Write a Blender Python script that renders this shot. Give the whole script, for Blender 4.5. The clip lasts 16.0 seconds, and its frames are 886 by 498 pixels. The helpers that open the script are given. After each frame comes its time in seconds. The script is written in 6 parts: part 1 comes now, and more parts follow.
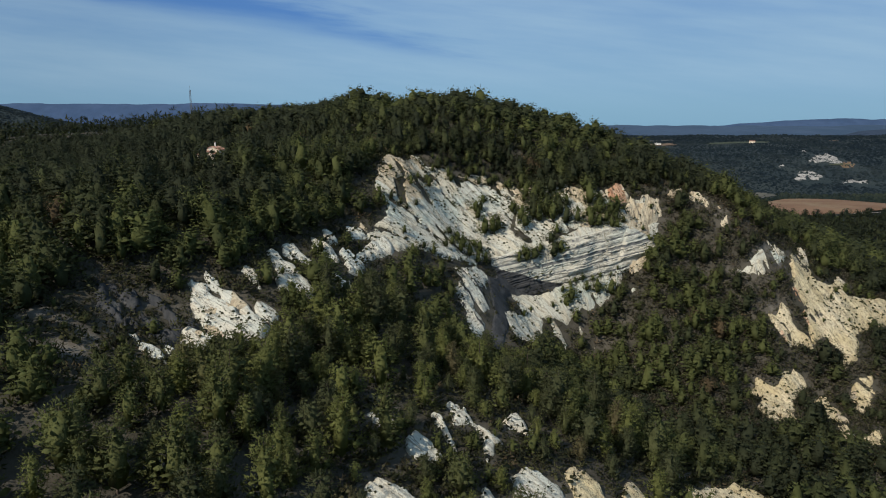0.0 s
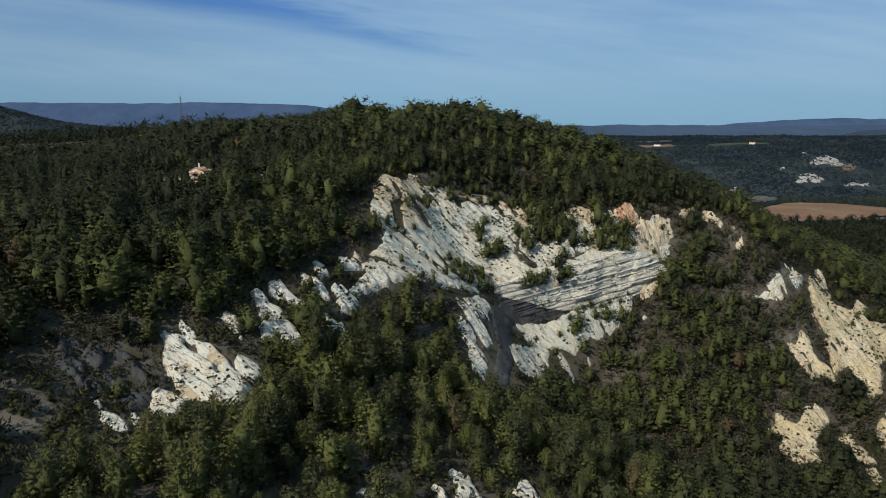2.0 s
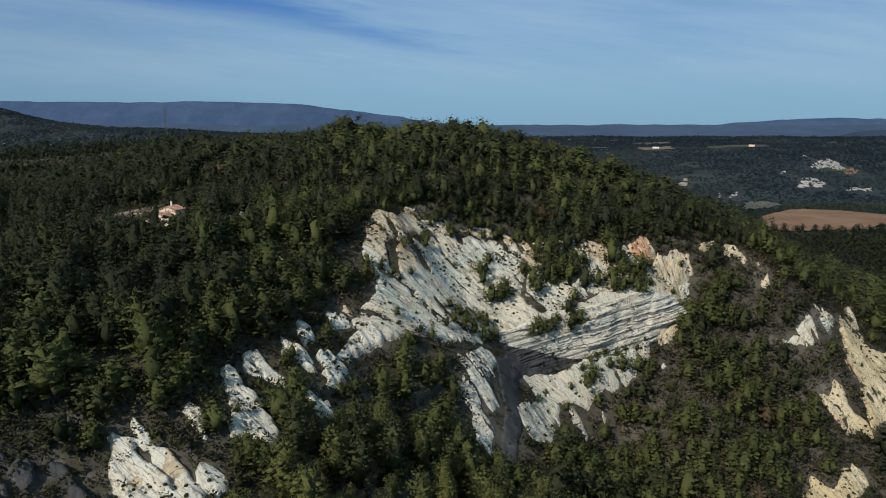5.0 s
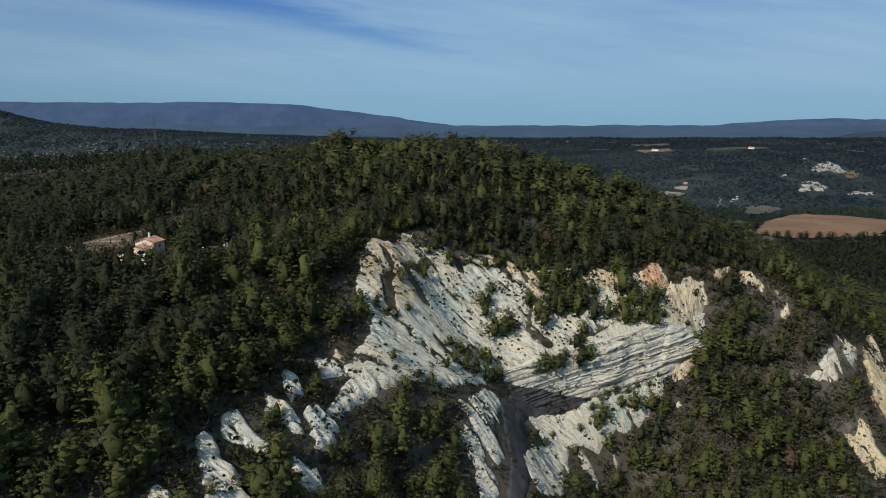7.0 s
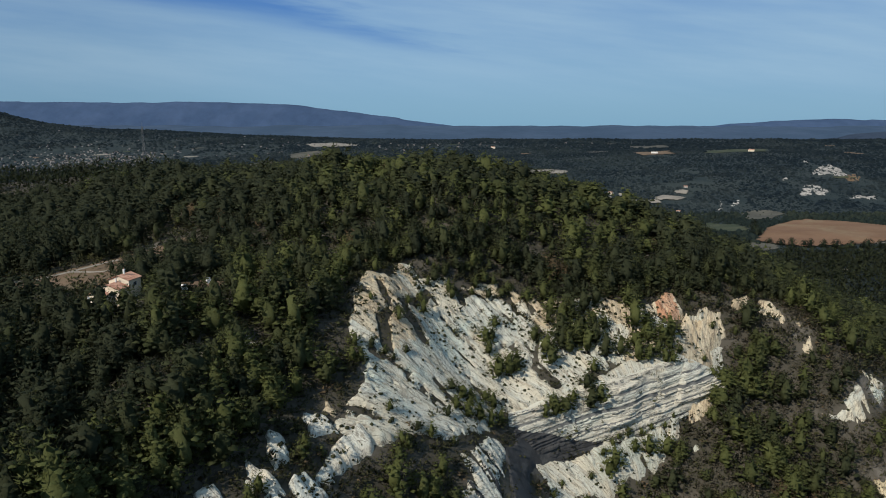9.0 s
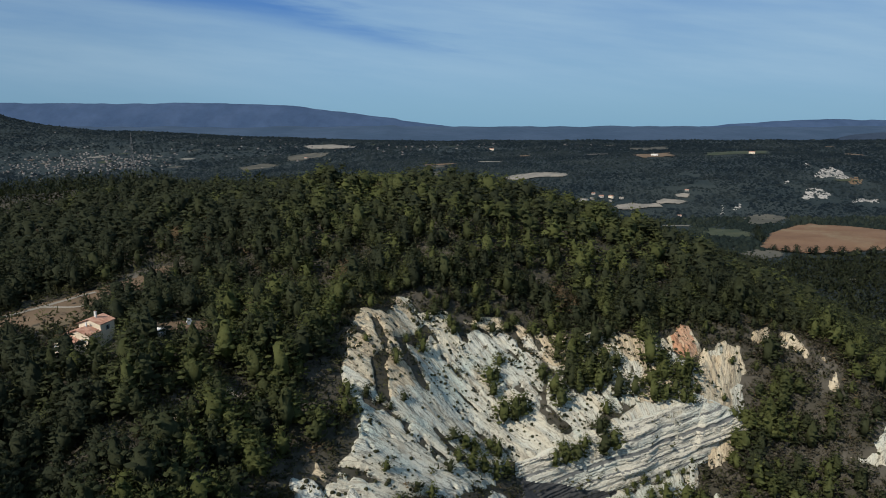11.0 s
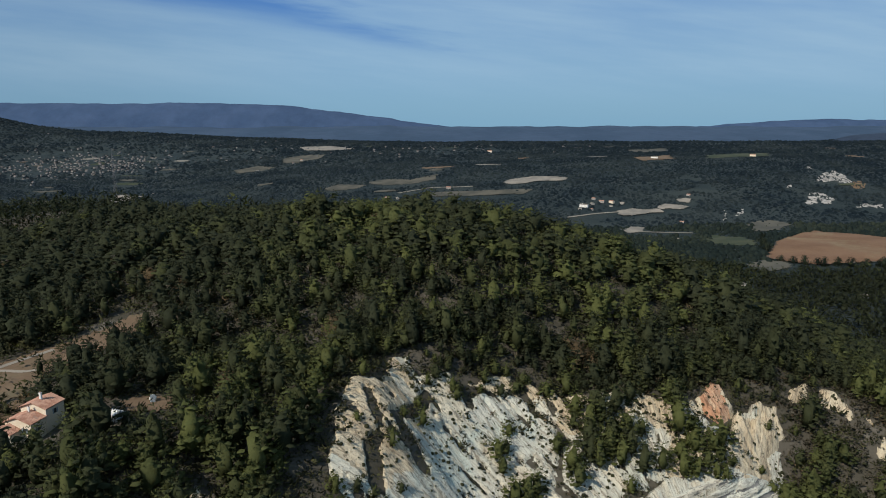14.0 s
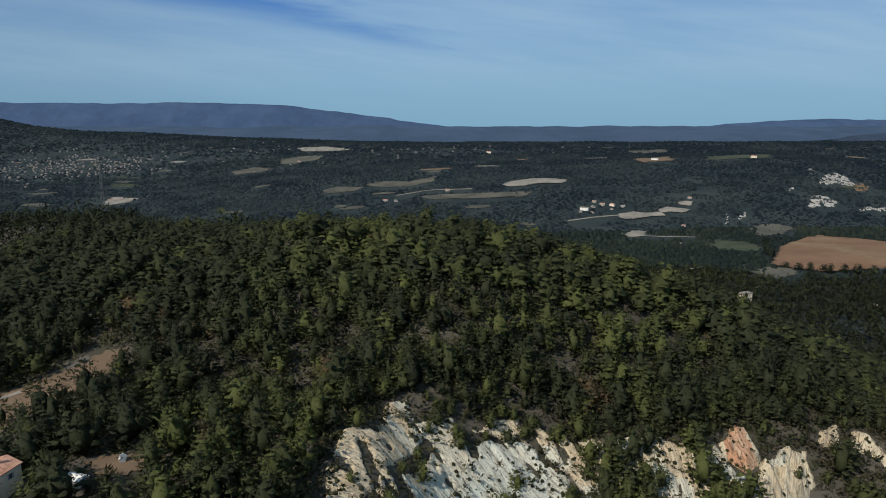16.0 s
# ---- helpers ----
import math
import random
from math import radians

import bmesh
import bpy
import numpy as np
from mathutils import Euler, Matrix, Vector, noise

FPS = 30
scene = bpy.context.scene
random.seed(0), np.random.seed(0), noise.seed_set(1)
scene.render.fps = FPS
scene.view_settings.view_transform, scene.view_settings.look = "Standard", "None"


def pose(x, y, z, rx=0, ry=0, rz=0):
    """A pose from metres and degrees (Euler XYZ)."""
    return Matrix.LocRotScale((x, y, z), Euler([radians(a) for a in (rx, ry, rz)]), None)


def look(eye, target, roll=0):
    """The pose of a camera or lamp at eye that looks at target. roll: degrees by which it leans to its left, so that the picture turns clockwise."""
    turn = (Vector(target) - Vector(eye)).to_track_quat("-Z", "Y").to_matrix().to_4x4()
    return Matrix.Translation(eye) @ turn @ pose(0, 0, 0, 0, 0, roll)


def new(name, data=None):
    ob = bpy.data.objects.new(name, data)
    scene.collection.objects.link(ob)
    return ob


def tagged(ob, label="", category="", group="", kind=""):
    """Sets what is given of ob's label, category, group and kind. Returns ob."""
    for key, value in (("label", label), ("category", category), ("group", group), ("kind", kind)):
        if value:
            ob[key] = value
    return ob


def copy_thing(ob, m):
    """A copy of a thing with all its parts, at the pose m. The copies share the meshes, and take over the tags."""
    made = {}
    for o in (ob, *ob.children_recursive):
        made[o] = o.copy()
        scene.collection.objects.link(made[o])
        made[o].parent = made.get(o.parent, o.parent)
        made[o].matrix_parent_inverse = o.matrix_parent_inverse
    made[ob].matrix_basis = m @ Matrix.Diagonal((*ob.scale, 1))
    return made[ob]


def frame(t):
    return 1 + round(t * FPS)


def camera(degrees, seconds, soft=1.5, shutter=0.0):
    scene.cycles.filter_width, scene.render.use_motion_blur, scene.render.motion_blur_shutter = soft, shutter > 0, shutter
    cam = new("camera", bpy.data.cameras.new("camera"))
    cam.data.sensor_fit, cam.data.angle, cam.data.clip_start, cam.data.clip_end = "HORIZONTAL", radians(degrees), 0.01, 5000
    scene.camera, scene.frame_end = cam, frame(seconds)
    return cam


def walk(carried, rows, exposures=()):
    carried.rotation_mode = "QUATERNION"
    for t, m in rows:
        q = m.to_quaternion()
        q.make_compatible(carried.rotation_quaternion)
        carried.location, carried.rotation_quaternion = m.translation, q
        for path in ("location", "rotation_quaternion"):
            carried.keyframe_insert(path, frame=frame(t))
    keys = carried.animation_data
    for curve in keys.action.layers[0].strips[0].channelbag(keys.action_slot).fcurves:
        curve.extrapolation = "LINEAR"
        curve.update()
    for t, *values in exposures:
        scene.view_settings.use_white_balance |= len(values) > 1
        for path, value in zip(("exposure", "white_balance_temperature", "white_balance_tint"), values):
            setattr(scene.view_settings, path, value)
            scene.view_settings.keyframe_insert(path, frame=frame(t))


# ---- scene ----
cam = camera(67.6, 16.0, 1.0)
METRES, EYE, TILT, LEAN, TURN = 130.0, 150.0, -10.4, 0.0, 0.0
ROWS = [
    (0.0, 0.0, 0.0, 0.0, 0.0, 0.0, -0.0),
    (0.5, -0.0014, 0.026, 0.0163, -0.05, -0.03, 0.02),
    (1.0, -0.003, 0.0539, 0.035, -0.1, -0.06, 0.02),
    (1.5, -0.0042, 0.0796, 0.0521, -0.16, -0.1, 0.02),
    (2.0, -0.0059, 0.1074, 0.0707, -0.22, -0.13, 0.02),
    (2.5, -0.007, 0.1328, 0.0878, -0.27, -0.17, 0.02),
    (3.0, -0.0087, 0.1607, 0.1061, -0.33, -0.2, 0.02),
    (3.5, -0.0098, 0.1858, 0.1231, -0.37, -0.22, 0.01),
    (4.0, -0.0114, 0.2134, 0.1419, -0.44, -0.26, 0.01),
    (6.5, -0.017, 0.3439, 0.2282, -0.73, -0.33, 0.07),
    (7.0, -0.0181, 0.3713, 0.2465, -0.79, -0.34, 0.08),
    (7.5, -0.0189, 0.3961, 0.2627, -0.83, -0.34, 0.1),
    (8.0, -0.0202, 0.4235, 0.2806, -0.9, -0.34, 0.09),
    (8.5, -0.0213, 0.4487, 0.2975, -0.96, -0.36, 0.08),
    (9.0, -0.0224, 0.4761, 0.316, -1.01, -0.4, 0.07),
    (11.5, -0.0258, 0.6048, 0.4003, -1.18, -0.43, 0.19),
    (12.0, -0.0268, 0.632, 0.4191, -1.22, -0.5, 0.19),
    (12.5, -0.0277, 0.6567, 0.4345, -1.27, -0.5, 0.21),
    (13.0, -0.0284, 0.6838, 0.4518, -1.31, -0.52, 0.22),
    (13.5, -0.0295, 0.7086, 0.467, -1.36, -0.51, 0.25),
    (14.0, -0.0306, 0.7356, 0.483, -1.4, -0.54, 0.24),
    (14.5, -0.0313, 0.7603, 0.4976, -1.44, -0.55, 0.25),
    (15.0, -0.0322, 0.7872, 0.5134, -1.48, -0.58, 0.24),
    (15.5, -0.0332, 0.8121, 0.5268, -1.5, -0.6, 0.25),
    (16.0, -0.0342, 0.8394, 0.5416, -1.54, -0.62, 0.25),
]
walk(cam, [(t, pose(0, 0, EYE, TILT, LEAN, TURN) @ pose(METRES * x, METRES * y, METRES * z, 90 + pitch, roll, yaw)) for t, x, y, z, yaw, pitch, roll in ROWS])

# ---- sky, sun ----
SUN_TO = Vector((-0.52, -0.56, 0.64)).normalized()
sun = new("sun", bpy.data.lights.new("sun", "SUN"))
sun.data.energy, sun.data.angle, sun.data.color = 4.4, radians(0.53), (1.0, 0.91, 0.78)
sun.matrix_world = look(SUN_TO * 900 + Vector((0, 200, 100)), (0, 200, 100))

world = bpy.data.worlds.new("sky")
scene.world = world
world.use_nodes = True
wt = world.node_tree
for n in list(wt.nodes):
    wt.nodes.remove(n)


class Net:
    """Small helper that strings shader nodes together."""

    def __init__(self, tree):
        self.tree = tree

    def add(self, kind, props=None, **ins):
        n = self.tree.nodes.new("ShaderNode" + kind)
        for k, v in (props or {}).items():
            setattr(n, k, v)
        for k, v in ins.items():
            key = int(k[1:]) if k[0] == "i" and k[1:].isdigit() else k.replace("_", " ")
            if isinstance(v, bpy.types.NodeSocket):
                self.tree.links.new(v, n.inputs[key])
            else:
                n.inputs[key].default_value = v
        return n

    def math(self, op, a, b=0.0, c=0.0, clamp=False):
        return self.add("Math", {"operation": op, "use_clamp": clamp}, i0=a, i1=b, i2=c).outputs[0]

    def mix(self, fac, a, b, blend="MIX"):
        n = self.add("Mix", {"data_type": "RGBA", "blend_type": blend}, i0=fac, i6=a, i7=b)
        return n.outputs[2]

    def ramp(self, v, lo, hi):
        return self.add("MapRange", {"interpolation_type": "SMOOTHSTEP"}, i0=v, i1=lo, i2=hi, i3=0.0, i4=1.0).outputs[0]

    def noise(self, vec, scale, detail=4.0, rough=0.55):
        return self.add("TexNoise", None, Vector=vec, Scale=scale, Detail=detail, Roughness=rough).outputs[0]


W = Net(wt)
sky = W.add("TexSky", {"sky_type": "NISHITA", "sun_disc": False, "sun_elevation": math.asin(SUN_TO.z),
                       "sun_rotation": math.atan2(SUN_TO.x, SUN_TO.y), "altitude": 300.0, "air_density": 1.0,
                       "dust_density": 0.6, "ozone_density": 2.0}).outputs[0]
way = W.add("TexCoord").outputs[0]
sep = W.add("SeparateXYZ", None, Vector=way)
ahead = W.math("MAXIMUM", sep.outputs[1], 0.05)
su = W.math("DIVIDE", sep.outputs[0], ahead)
sv = W.math("DIVIDE", sep.outputs[2], ahead)
# cirrus: long thin streaks that climb to the west, over a thin veil
slope = W.add("CombineXYZ", None, X=su, Y=W.math("ADD", sv, W.math("MULTIPLY", su, 0.11)), Z=0.0).outputs[0]
long = W.add("Mapping", None, Vector=slope, Scale=(2.2, 17.0, 1)).outputs[0]
fine = W.add("Mapping", None, Vector=slope, Scale=(6.0, 60.0, 1)).outputs[0]
streak = W.noise(long, 1.0, 5.0, 0.55)
wisp = W.noise(fine, 1.0, 5.0, 0.6)
# the clear gap high up: below it the edge of one veil, east of it the edge of the next
ragged = W.math("MULTIPLY", W.math("SUBTRACT", streak, 0.5), 0.07)
below = W.math("ADD", W.math("SUBTRACT", W.math("ADD", sv, W.math("MULTIPLY", su, 0.154)), 0.0945), ragged)
east = W.math("SUBTRACT", W.math("SUBTRACT", 0.368, W.math("MULTIPLY", sv, 2.9)), su)
east = W.math("ADD", east, W.math("MULTIPLY", W.math("SUBTRACT", wisp, 0.5), 0.30))
clear = W.math("MULTIPLY", W.ramp(below, -0.006, 0.03), W.ramp(east, -0.03, 0.14))
veil = W.math("ADD", W.math("MULTIPLY", W.ramp(streak, 0.28, 0.72), 0.36), W.math("MULTIPLY", W.ramp(wisp, 0.25, 0.75), 0.12))
veil = W.math("MULTIPLY", W.math("ADD", veil, 0.34), W.ramp(sv, 0.0, 0.09))
thick = W.math("MULTIPLY", veil, W.math("SUBTRACT", 1.0, W.math("MULTIPLY", clear, 0.9)))
air = W.mix(W.ramp(sv, 0.0, 0.24), (2.35, 4.85, 7.1, 1), (0.8, 2.65, 6.8, 1))
hazy = W.mix(W.math("MULTIPLY", W.math("SUBTRACT", 1.0, W.ramp(sep.outputs[2], 0.10, 0.45)), 0.9), sky, air)
hazy = W.mix(W.math("MULTIPLY", clear, 0.55), hazy, (0.65, 2.2, 6.4, 1))
dim = W.math("SUBTRACT", 1.0, W.math("MULTIPLY", W.ramp(su, -0.05, -0.6), 0.14))
final = W.mix(thick, hazy, (4.15, 6.3, 8.3, 1))
final = W.mix(1.0, final, W.add("CombineColor", None, Red=dim, Green=dim, Blue=dim).outputs[0], "MULTIPLY")
wt.links.new(W.add("Background", None, Color=final, Strength=0.08).outputs[0], W.add("OutputWorld").inputs[0])
scene.view_settings.exposure = 0.0

# ---- landforms: centre x, y, radius, height ----
HILLS = [
    (-80, 340, 160, 91.2), (300, -20, 160, -28.5), (360, 340, 100, -13.2), (-220, -100, 100, 12.3), (-300, 300, 100, 18.0),
    (-40, 560, 100, -20.5), (340, 120, 100, -13.4), (-200, 60, 100, 39.2), (-260, 440, 65, 22.6), (-240, 480, 65, 16.6),
    (200, 360, 65, 19.7), (180, 500, 65, -13.9), (360, 600, 65, 3.1), (-280, 220, 65, 11.5), (180, 640, 65, 22.5),
    (200, -100, 65, -22.1), (60, 480, 65, -3.9), (-200, 620, 65, -7.9), (160, 120, 65, -19.0), (-20, 420, 42, 16.4),
]
SPURS = [
    (-300, 400, 42, 14.2), (260, 640, 42, -8.6), (-120, 120, 42, 8.6), (-80, 500, 42, -17.3), (-160, 460, 42, 19.8),
    (-100, 400, 42, 8.9), (-300, 520, 42, 7.4), (0, -100, 42, -13.8), (-40, 80, 42, 14.3), (100, 320, 42, 24.8),
    (-140, 300, 42, -7.0), (0, 0, 42, 5.8), (20, 340, 42, 24.3), (180, 280, 42, 5.6), (-200, 360, 42, -10.1),
    (10, 180, 28, -10.3), (60, 190, 28, -21.0), (-80, 280, 28, -0.2), (-70, 170, 28, 17.5), (-100, 330, 18, 3.9),
]
CRAGS = [
    (20, 130, 18, 6.1), (20, 230, 18, -9.2), (-50, 300, 18, 5.9), (-70, 230, 18, 5.3), (110, 210, 18, -6.3),
    (120, 260, 18, 18.0), (10, 290, 18, 8.4), (-20, 230, 18, 13.7), (50, 290, 18, 3.1), (80, 230, 18, 4.4),
    (100, 240, 13, -14.6), (90, 270, 13, 11.5), (0, 260, 13, 7.1), (-50, 340, 13, 8.2), (-50, 210, 13, 6.1),
    (40, 240, 13, 10.5), (50, 220, 13, -17.7), (60, 260, 13, 10.4), (-30, 150, 13, 5.8), (-70, 180, 13, -9.6),
]

GULLIES = [
    (52, 254, 21, -1.2), (-18, 194, 15, 2.5), (106, 244, 11, 3.2), (126, 212, 21, -3.1), (-54, 124, 8, -4.4),
    (8, 200, 8, 3.2), (-44, 208, 8, -3.3), (4, 248, 8, -1.2), (36, 242, 8, -7.0), (42, 224, 8, 1.6),
    (132, 254, 8, -3.8), (-54, 184, 8, 4.6), (98, 270, 8, -3.4), (-40, 160, 8, -3.0), (-16, 220, 8, -2.1),
    (24, 252, 8, 0.6), (82, 240, 8, 1.0), (52, 236, 8, 4.8), (-148, 376, 30, 2.4), (50, 244, 8, -7.8),
    (-26, 176, 8, 3.0), (74, 256, 8, -2.2), (14, 260, 8, -3.5), (126, 212, 8, -5.6),
]
KNOLLS = [
    (104, 210, 8, -4.5), (66, 228, 8, -2.0), (114, 214, 8, 4.1), (20, 234, 8, 2.6), (2, 240, 8, -2.7),
    (-16, 246, 8, 3.0), (62, 260, 8, -3.1), (-12, 200, 8, 3.4), (94, 240, 8, 1.3), (26, 228, 8, -2.3),
    (-8, 248, 8, -3.4), (-52, 356, 30, -1.2), (-40, 132, 8, 0.9), (-16, 280, 21, 1.8), (64, 244, 8, -1.2),
    (-58, 230, 8, 1.1), (-6, 212, 8, -1.5), (8, 208, 8, 2.5), (-148, 376, 15, 2.3), (106, 244, 15, 3.2),
    (88, 262, 8, -1.3), (44, 234, 8, 2.4), (-12, 230, 8, 1.2), (16, 248, 8, 1.8),
]


# ---- materials ----
def material(name, rough=0.9):
    m = bpy.data.materials.new(name)
    m.use_nodes = True
    n = Net(m.node_tree)
    b = m.node_tree.nodes["Principled BSDF"]
    b.inputs["Roughness"].default_value = rough
    b.inputs["Specular IOR Level"].default_value = 0.2
    return m, n, b


def plug(n, b, colour, bump=None, strength=0.5, distance=0.1):
    n.tree.links.new(colour, b.inputs["Base Color"])
    if bump is not None:
        k = n.add("Bump", None, Strength=strength, Distance=distance, Height=bump)
        n.tree.links.new(k.outputs[0], b.inputs["Normal"])


def mottled(name, a, c, scale, fine, rough=0.9, bump=0.3, third=None, depth=0.1):
    """Two colours in patches with a finer grain over them; third comes in as sparse stains."""
    m, n, b = material(name, rough)
    pos = n.add("NewGeometry").outputs[0]
    col = n.mix(n.ramp(n.noise(pos, scale, 5.0), 0.36, 0.64), (*a, 1), (*c, 1))
    if third:
        col = n.mix(n.ramp(n.noise(pos, scale * 0.6, 6.0, 0.65), 0.56, 0.7), col, (*third, 1))
    grain = n.noise(pos, fine, 4.0, 0.7)
    col = n.mix(0.55, col, n.mix(grain, (0.55, 0.55, 0.55, 1), (1.35, 1.35, 1.35, 1)), "MULTIPLY")
    plug(n, b, col, grain, bump, depth)
    return m


def leaf(name, dark, light, dry, by_object, needle=3.0, soft=True):
    """Foliage: a hue for each tree, a little play from spray to spray."""
    m, n, b = material(name, 0.75)
    if by_object:
        tree = n.add("ObjectInfo").outputs["Random"]
    else:
        tree = n.add("Attribute", {"attribute_name": "tint"}).outputs["Fac"]
    spray = n.add("NewGeometry").outputs["Random Per Island"]
    col = n.mix(n.ramp(tree, 0.15, 0.85), (*dark, 1), (*light, 1))
    col = n.mix(n.ramp(tree, 0.94, 0.97), col, (*dry, 1))
    col = n.mix(0.8, col, n.mix(spray, (0.75, 0.77, 0.74, 1), (1.26, 1.24, 1.2, 1)), "MULTIPLY")
    pos = n.add("NewGeometry").outputs[0]
    fuzz = n.noise(pos, needle, 3.0, 0.7)
    col = n.mix(0.7, col, n.mix(fuzz, (0.45, 0.45, 0.45, 1), (1.5, 1.5, 1.5, 1)), "MULTIPLY")
    n.tree.links.new(col, b.inputs["Base Color"])
    b.inputs["Specular IOR Level"].default_value = 0.08
    t = n.add("BsdfTranslucent", None, Color=n.mix(1.0, col, (1.1, 1.2, 0.6, 1), "MULTIPLY"))
    if soft:
        # needles have no faces of their own: each tuft takes the light as a rounded whole
        puff = n.add("Attribute", {"attribute_name": "puff"}).outputs["Vector"]
        puff = n.add("VectorTransform", {"vector_type": "VECTOR", "convert_from": "OBJECT", "convert_to": "WORLD"}, Vector=puff).outputs[0]
        face = n.add("NewGeometry").outputs["Normal"]
        round_way = n.add("VectorMath", {"operation": "NORMALIZE"}, i0=n.add("VectorMath", {"operation": "ADD"}, i0=n.add("VectorMath", {"operation": "SCALE"}, i0=face, Scale=0.4).outputs[0], i1=puff).outputs[0]).outputs[0]
        n.tree.links.new(round_way, b.inputs["Normal"])
        n.tree.links.new(round_way, t.inputs["Normal"])
    s = n.add("MixShader", None, Fac=0.45)
    n.tree.links.new(b.outputs[0], s.inputs[1])
    n.tree.links.new(t.outputs[0], s.inputs[2])
    n.tree.links.new(s.outputs[0], n.tree.nodes["Material Output"].inputs[0])
    return m


LEAF_OBJ = leaf("pine_needles", (0.078, 0.088, 0.046), (0.148, 0.163, 0.058), (0.135, 0.12, 0.066), True)
LEAF_MASS = leaf("pine_needles_mass", (0.041, 0.049, 0.030), (0.106, 0.121, 0.046), (0.12, 0.09, 0.055), False)
SHRUB = leaf("shrub_leaves", (0.045, 0.048, 0.029), (0.095, 0.097, 0.050), (0.16, 0.12, 0.08), False)
SCRUB = leaf("grey_scrub", (0.085, 0.075, 0.058), (0.15, 0.135, 0.11), (0.17, 0.12, 0.09), False)
HEDGE = leaf("hedge_leaves", (0.024, 0.034, 0.028), (0.042, 0.055, 0.038), (0.05, 0.055, 0.04), True)
# distance haze is put into the bluish colours of these two woods
WOODS = leaf("haze_tinted_woods", (0.014, 0.024, 0.034), (0.032, 0.044, 0.050), (0.07, 0.06, 0.05), False, 0.5, False)
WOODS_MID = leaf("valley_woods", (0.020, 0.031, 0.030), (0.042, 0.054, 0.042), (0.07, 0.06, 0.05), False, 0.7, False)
BARK = mottled("pine_bark", (0.075, 0.060, 0.048), (0.12, 0.10, 0.08), 2.0, 14.0, 0.95)


def ground_cover():
    """Needle litter and stones on the hill; dark low scrub across the valley."""
    m, n, b = material("forest_floor", 0.95)
    pos = n.add("NewGeometry").outputs[0]
    col = n.mix(n.ramp(n.noise(pos, 0.09, 5.0), 0.36, 0.64), (0.050, 0.047, 0.036, 1), (0.085, 0.077, 0.062, 1))
    col = n.mix(n.ramp(n.noise(pos, 0.055, 6.0, 0.65), 0.56, 0.70), col, (0.15, 0.137, 0.118, 1))
    scrub = n.mix(n.ramp(n.noise(pos, 0.012, 6.0, 0.6), 0.4, 0.62), (0.016, 0.026, 0.029, 1), (0.028, 0.038, 0.038, 1))
    ahead = n.add("SeparateXYZ", None, Vector=pos).outputs[1]
    col = n.mix(n.ramp(ahead, 430.0, 560.0), col, scrub)
    grain = n.noise(pos, 2.2, 4.0, 0.7)
    col = n.mix(0.55, col, n.mix(grain, (0.55, 0.55, 0.55, 1), (1.35, 1.35, 1.35, 1)), "MULTIPLY")
    plug(n, b, col, grain, 0.5, 0.3)
    return m


FLOOR = ground_cover()


def rock(name, a, c, soil, run=None, third=None, drawn=0.16):
    """Bare marl in thin beds that run along a line, or spread like a fan: beds of two colours, cracks, earthy pockets and fine rubble."""
    m, n, b = material(name, 0.92)
    pos = n.add("NewGeometry").outputs[0]
    if run is None:
        sep = n.add("SeparateXYZ", None, Vector=pos)
        dx, dy = n.math("SUBTRACT", 58.0, sep.outputs[0]), n.math("SUBTRACT", sep.outputs[1], 216.0)
        across = n.math("MULTIPLY", n.math("ARCTAN2", dy, dx), 62.0)
        along = n.math("SQRT", n.math("ADD", n.math("MULTIPLY", dx, dx), n.math("MULTIPLY", dy, dy)))
        bedway = n.add("CombineXYZ", None, X=n.math("MULTIPLY", along, 0.14), Y=across, Z=n.math("MULTIPLY", sep.outputs[2], 0.15)).outputs[0]
    else:
        d = Vector(run).normalized()
        e = d.cross(Vector((0, 0, 1))).normalized()
        g = d.cross(e)
        dot = lambda w: n.add("VectorMath", {"operation": "DOT_PRODUCT"}, i0=pos, i1=tuple(w)).outputs[1]
        bedway = n.add("CombineXYZ", None, X=n.math("MULTIPLY", dot(d), drawn), Y=dot(e), Z=dot(g)).outputs[0]
    broad = n.noise(bedway, 0.22, 4.0, 0.55)
    col = n.mix(n.ramp(broad, 0.42, 0.58), (*a, 1), (*c, 1))
    if third:
        col = n.mix(n.ramp(n.noise(pos, 0.07, 4.0), 0.5, 0.66), col, (*third, 1))
    streak = n.noise(bedway, 1.0, 6.0, 0.7)
    col = n.mix(n.math("MULTIPLY", n.ramp(streak, 0.5, 0.63), 0.7), col, (*soil, 1))
    rubble = n.noise(pos, 1.6, 7.0, 0.75)
    col = n.mix(n.math("MULTIPLY", n.ramp(rubble, 0.54, 0.62), 0.5), col, (soil[0] * 0.5, soil[1] * 0.5, soil[2] * 0.5, 1))
    # thin dark cracks along the beds
    seam = n.math("ABSOLUTE", n.math("SUBTRACT", n.noise(bedway, 0.6, 3.0, 0.6), 0.5))
    col = n.mix(n.math("SUBTRACT", 0.65, n.math("MULTIPLY", n.ramp(seam, 0.004, 0.022), 0.65)), col, (soil[0] * 0.3, soil[1] * 0.3, soil[2] * 0.3, 1))
    grain = n.noise(pos, 5.0, 4.0, 0.7)
    col = n.mix(0.4, col, n.mix(grain, (0.5, 0.5, 0.5, 1), (1.4, 1.4, 1.4, 1)), "MULTIPLY")
    plug(n, b, col, n.math("ADD", rubble, n.math("MULTIPLY", streak, 1.2)), 0.8, 0.5)
    return m


